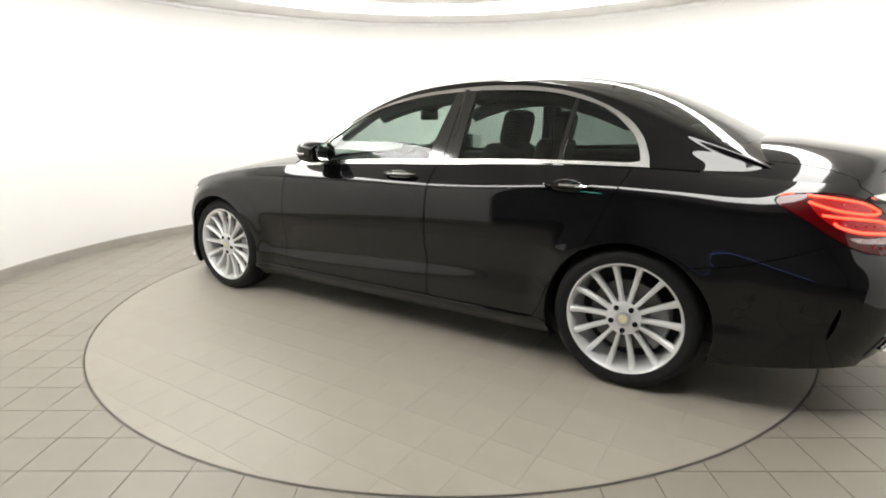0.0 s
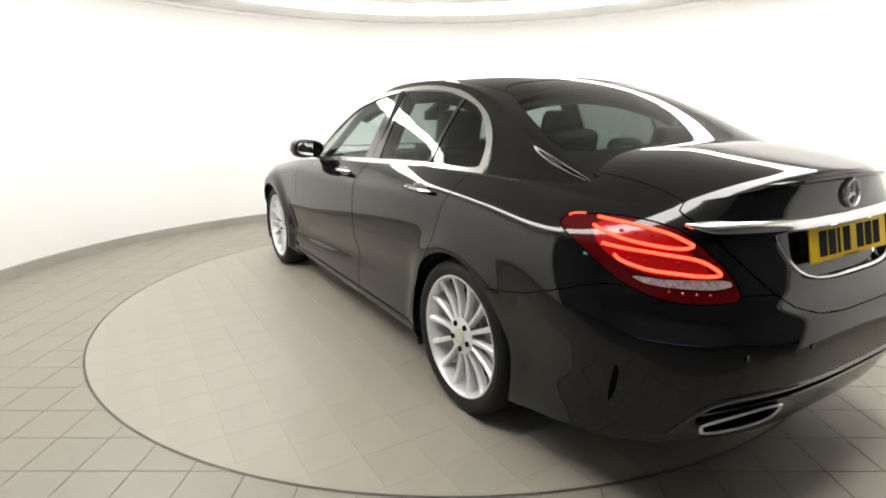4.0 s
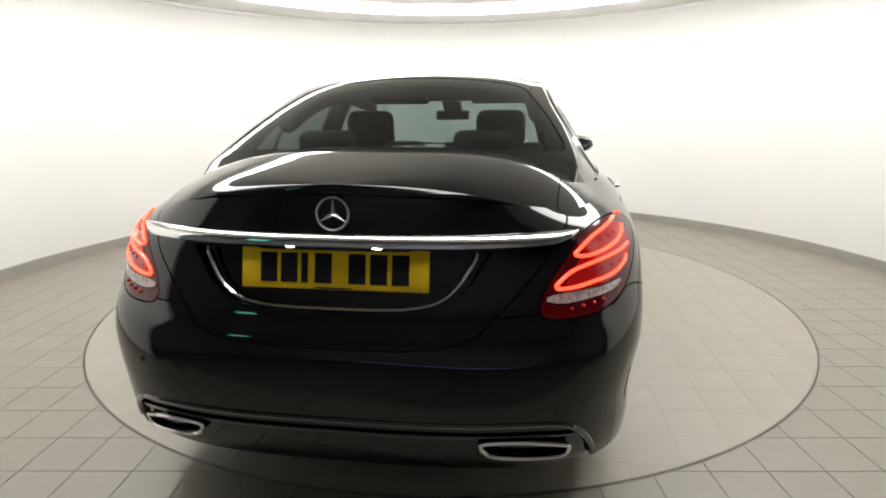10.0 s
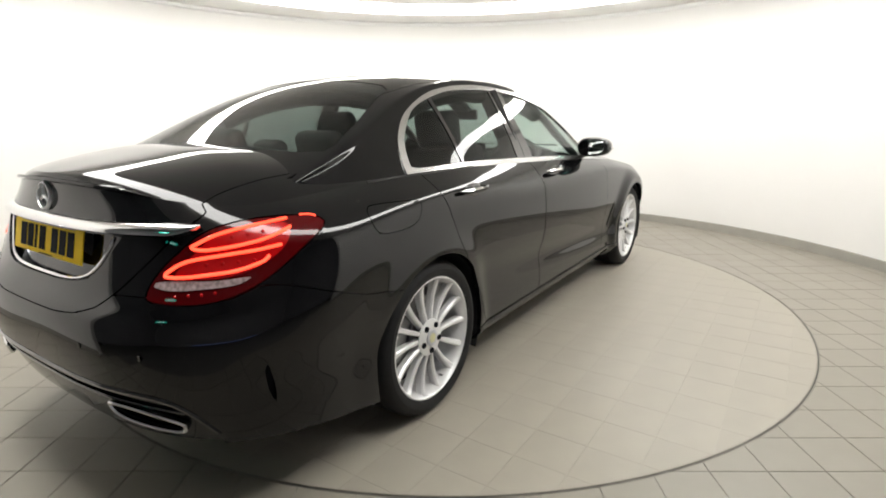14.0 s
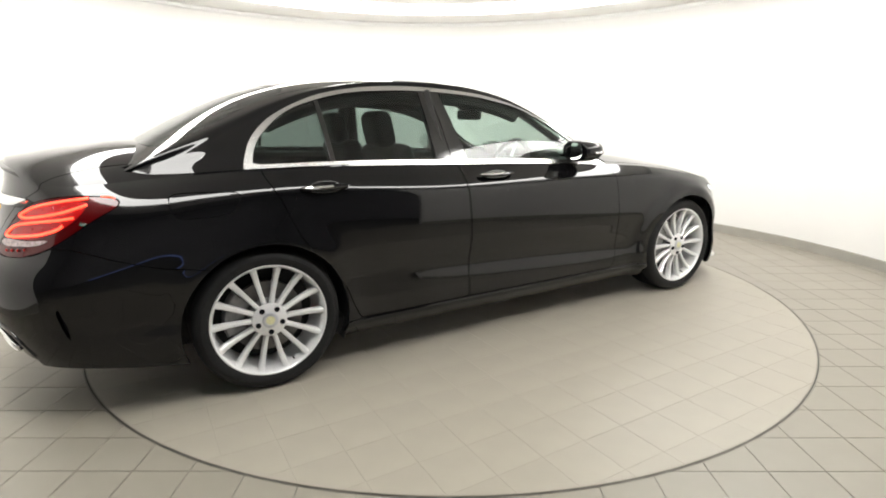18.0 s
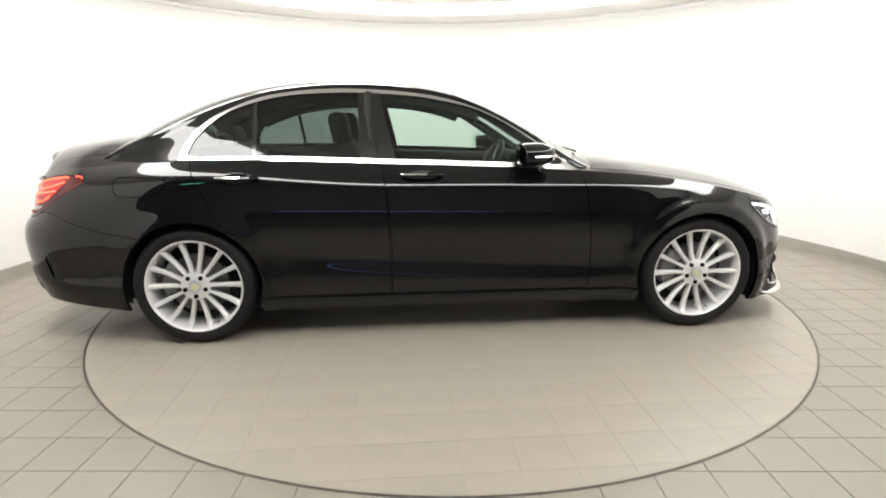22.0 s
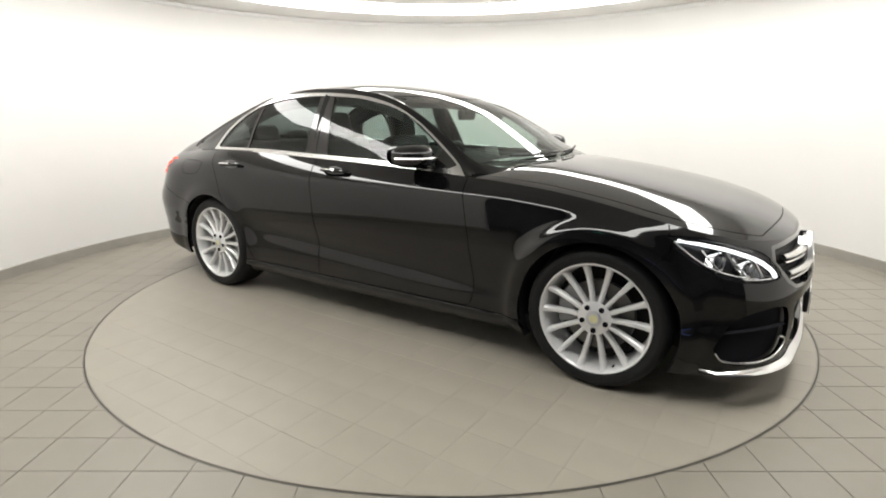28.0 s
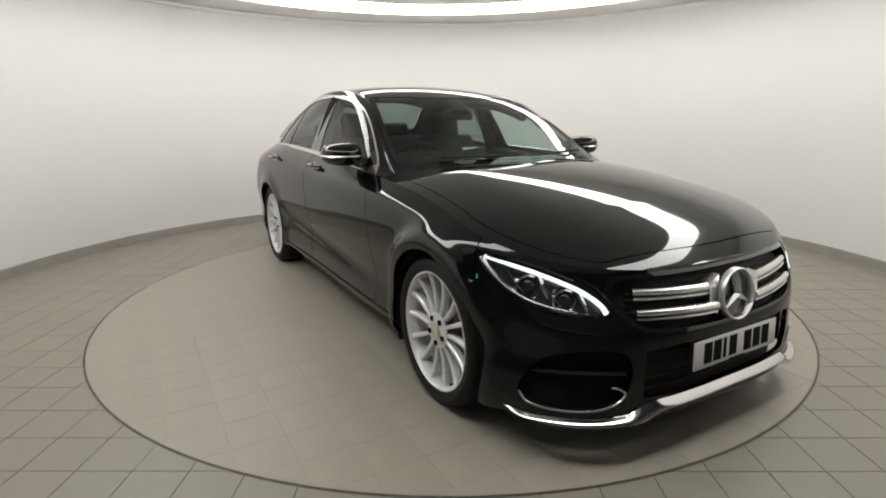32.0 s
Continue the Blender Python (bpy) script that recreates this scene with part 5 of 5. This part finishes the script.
wheel_rim = finish("steering_wheel", *moved(tube(np.array([(0.182 * math.cos(a), 0.182 * math.sin(a), 0) for a in ang]), 0.015, 8, closed=True), col), M_LEATHER, car, "black leather steering wheel")
finish("wheel_boss", *moved(blob(0.07, 0.075, 0.028, 2.4, 10), col), M_CABIN, wheel_rim)
for a in (0.0, math.pi, -math.pi / 2, math.pi / 2):
    if abs(a - math.pi / 2) > 0.1:
        b = a + math.pi / 2
        finish("wheel_arm", *moved(tube(np.array([(0.05 * math.cos(b), 0.05 * math.sin(b), 0), (0.18 * math.cos(b), 0.18 * math.sin(b), 0)]), 0.014, 6, 0.6), col), M_SATIN, wheel_rim)
soft("rear_view_mirror", 0.035, 0.235, 0.068, pose(0.205, 0.0, 1.236, 0, 0, 8), M_CABIN, bevel=0.016, label="dark rear-view mirror")
soft("camera_housing", 0.16, 0.13, 0.045, pose(0.175, 0, 1.290, 0, 27, 0), M_CABIN, bevel=0.02)
for sy in (-1, 1):
    soft("sun_visor", 0.14, 0.38, 0.02, pose(0.02, 0.34 * sy, 1.335, 0, 14, 0), M_LINER, bevel=0.009)
    X = np.linspace(-1.32, 0.16, 30)
    P = np.stack([X, sy * (rail_w(X) - 0.045), rail_z(X) - 0.045], -1)
    finish("roof_lining", *tube(P, 0.045, 10), M_LINER, car)
    P = np.array([(-0.44, 0.735 * sy, 0.95), (-0.45, 0.69 * sy, 1.1), (-0.46, 0.63 * sy, 1.24), (-0.46, 0.575 * sy, 1.34)])
    finish("pillar_lining", *tube(P, 0.055, 8, 0.5), M_CABIN, car)
    V, F = (rear_pillar[0][:, :3], rear_pillar[1]) if sy < 0 else mirrored(rear_pillar)
    V = V[:, :3]
    finish("pillar_lining", V - normals(V, F) * 0.035, F, M_CABIN, car)
    P = curve([(0.66, 0.665 * sy, 0.955), (0.45, 0.635 * sy, 1.075), (0.25, 0.595 * sy, 1.205), (0.08, 0.555 * sy, 1.30)], 14)
    finish("pillar_lining", *tube(P, 0.030, 8, 0.7), M_CABIN, car)
    door_in = curve([(0.55, 0.72 * sy, 0.90), (-0.1, 0.735 * sy, 0.925), (-0.9, 0.735 * sy, 0.955), (-1.32, 0.70 * sy, 0.97)], 24)
    finish("door_lining", *tube(door_in, 0.05, 8, 0.8), M_CABIN, f_doors[0 if sy < 0 else 1])


# ---- floor pieces ----
def tile_mesh(size, thick):
    h, b = size / 2, 0.0006
    V = [(-h, -h, -thick), (h, -h, -thick), (h, h, -thick), (-h, h, -thick), (-h, -h, -b), (h, -h, -b), (h, h, -b), (-h, h, -b),
         (-h + b, -h + b, 0), (h - b, -h + b, 0), (h - b, h - b, 0), (-h + b, h - b, 0)]
    F = [(0, 1, 5, 4), (1, 2, 6, 5), (2, 3, 7, 6), (3, 0, 4, 7), (4, 5, 9, 8), (5, 6, 10, 9), (6, 7, 11, 10), (7, 4, 8, 11), (8, 9, 10, 11)]
    me = bpy.data.meshes.new("tile")
    me.from_pydata(V, [], F)
    return me


def cut_tile(cx, cy, size, radius, keep_outside):
    """A tile trimmed by a circle about the middle: its top and sides."""
    n = 12
    g = np.linspace(-size / 2, size / 2, n)
    X, Y = np.meshgrid(g, g, indexing="ij")
    P = np.stack([X + cx, Y + cy, np.zeros_like(X)], -1)
    patch = grid(P)
    r = np.hypot(patch[0][:, 0], patch[0][:, 1]) - radius
    V, F = clip(patch, r if keep_outside else -r)[0]
    if len(F) == 0:
        return None
    area = 0.0
    for f in F:
        p = V[list(f)]
        for k in range(1, len(f) - 1):
            area += abs(np.cross(p[k] - p[0], p[k + 1] - p[0])[2]) / 2
    if area < 2e-4:
        return None
    V, F = rimmed((V, F), 0.004)
    return V - [cx, cy, 0], F


def lay(parent, mat, x0, y0, joint, near, want, cut_radius, keep_outside, thick, top):
    """Square tiles over the area, whole ones sharing a mesh; those outside the chosen stretch joined into one."""
    size = TILE - joint
    me = tile_mesh(size, thick)
    me.materials.append(mat)
    extra = []
    for i in range(-24, 25):
        for j in range(-24, 25):
            cx, cy = x0 + (i + 0.5) * TILE, y0 + (j + 0.5) * TILE
            corner = [math.hypot(cx + a * size / 2, cy + b * size / 2) for a in (-1, 1) for b in (-1, 1)]
            if not want(cx, cy, min(corner), max(corner)):
                continue
            whole_tile = min(corner) > cut_radius + 0.01 if keep_outside else max(corner) < cut_radius
            if whole_tile and near(cx, cy):
                ob = new("tile", me)
                ob.parent = parent
                ob.location = (cx, cy, top)
            elif whole_tile:
                V = np.array([v.co for v in me.vertices]) + [cx, cy, top]
                extra.append((V, [tuple(p.vertices) for p in me.polygons]))
            else:
                c = cut_tile(cx, cy, size, cut_radius, keep_outside)
                if c is None:
                    continue
                if near(cx, cy):
                    ob = finish("tile", c[0], c[1], mat, parent, smooth=False)
                    ob.location = (cx, cy, top)
                else:
                    extra.append((c[0] + [cx, cy, top], c[1]))
    if extra:
        tagged(finish("tiles", *joined(*extra), mat, parent, smooth=False), kind="stuff")


lay(floor, M_TILE, -0.926, -2.125, 0.0032, lambda x, y: y < 0.55, lambda x, y, a, b: b > TABLE + 0.006 and a < DRUM and y > -3.1, TABLE + 0.006, True, 0.006, 0.0)
lay(table, M_TABLETILE, 0.117 - 0.0436, -1.92 - 0.0151, 0.0008, lambda x, y: x * x + y * y > 1.0, lambda x, y, a, b: a < TABLE - 0.009, TABLE - 0.009, False, 0.0035, 0.001)


def motions():
    """The turntable turns clockwise at a steady pace, and the car stands on it."""
    rows_table, rows_car = [], []
    for k in range(33):
        t = float(k)
        a = 147.891 - 6.56019 * t + 0.0030111 * t * t - 1.29208e-5 * t**3
        c, s = math.cos(radians(a)), math.sin(radians(a))
        ox, oy = 0.0436, 0.0151
        rows_table.append((t, pose(0, 0, 0, 0, 0, a)))
        rows_car.append((t, pose(-(c * ox - s * oy), -(s * ox + c * oy), 0, 0, 0, a)))
    walk(table, rows_table)
    walk(car, rows_car)


motions()
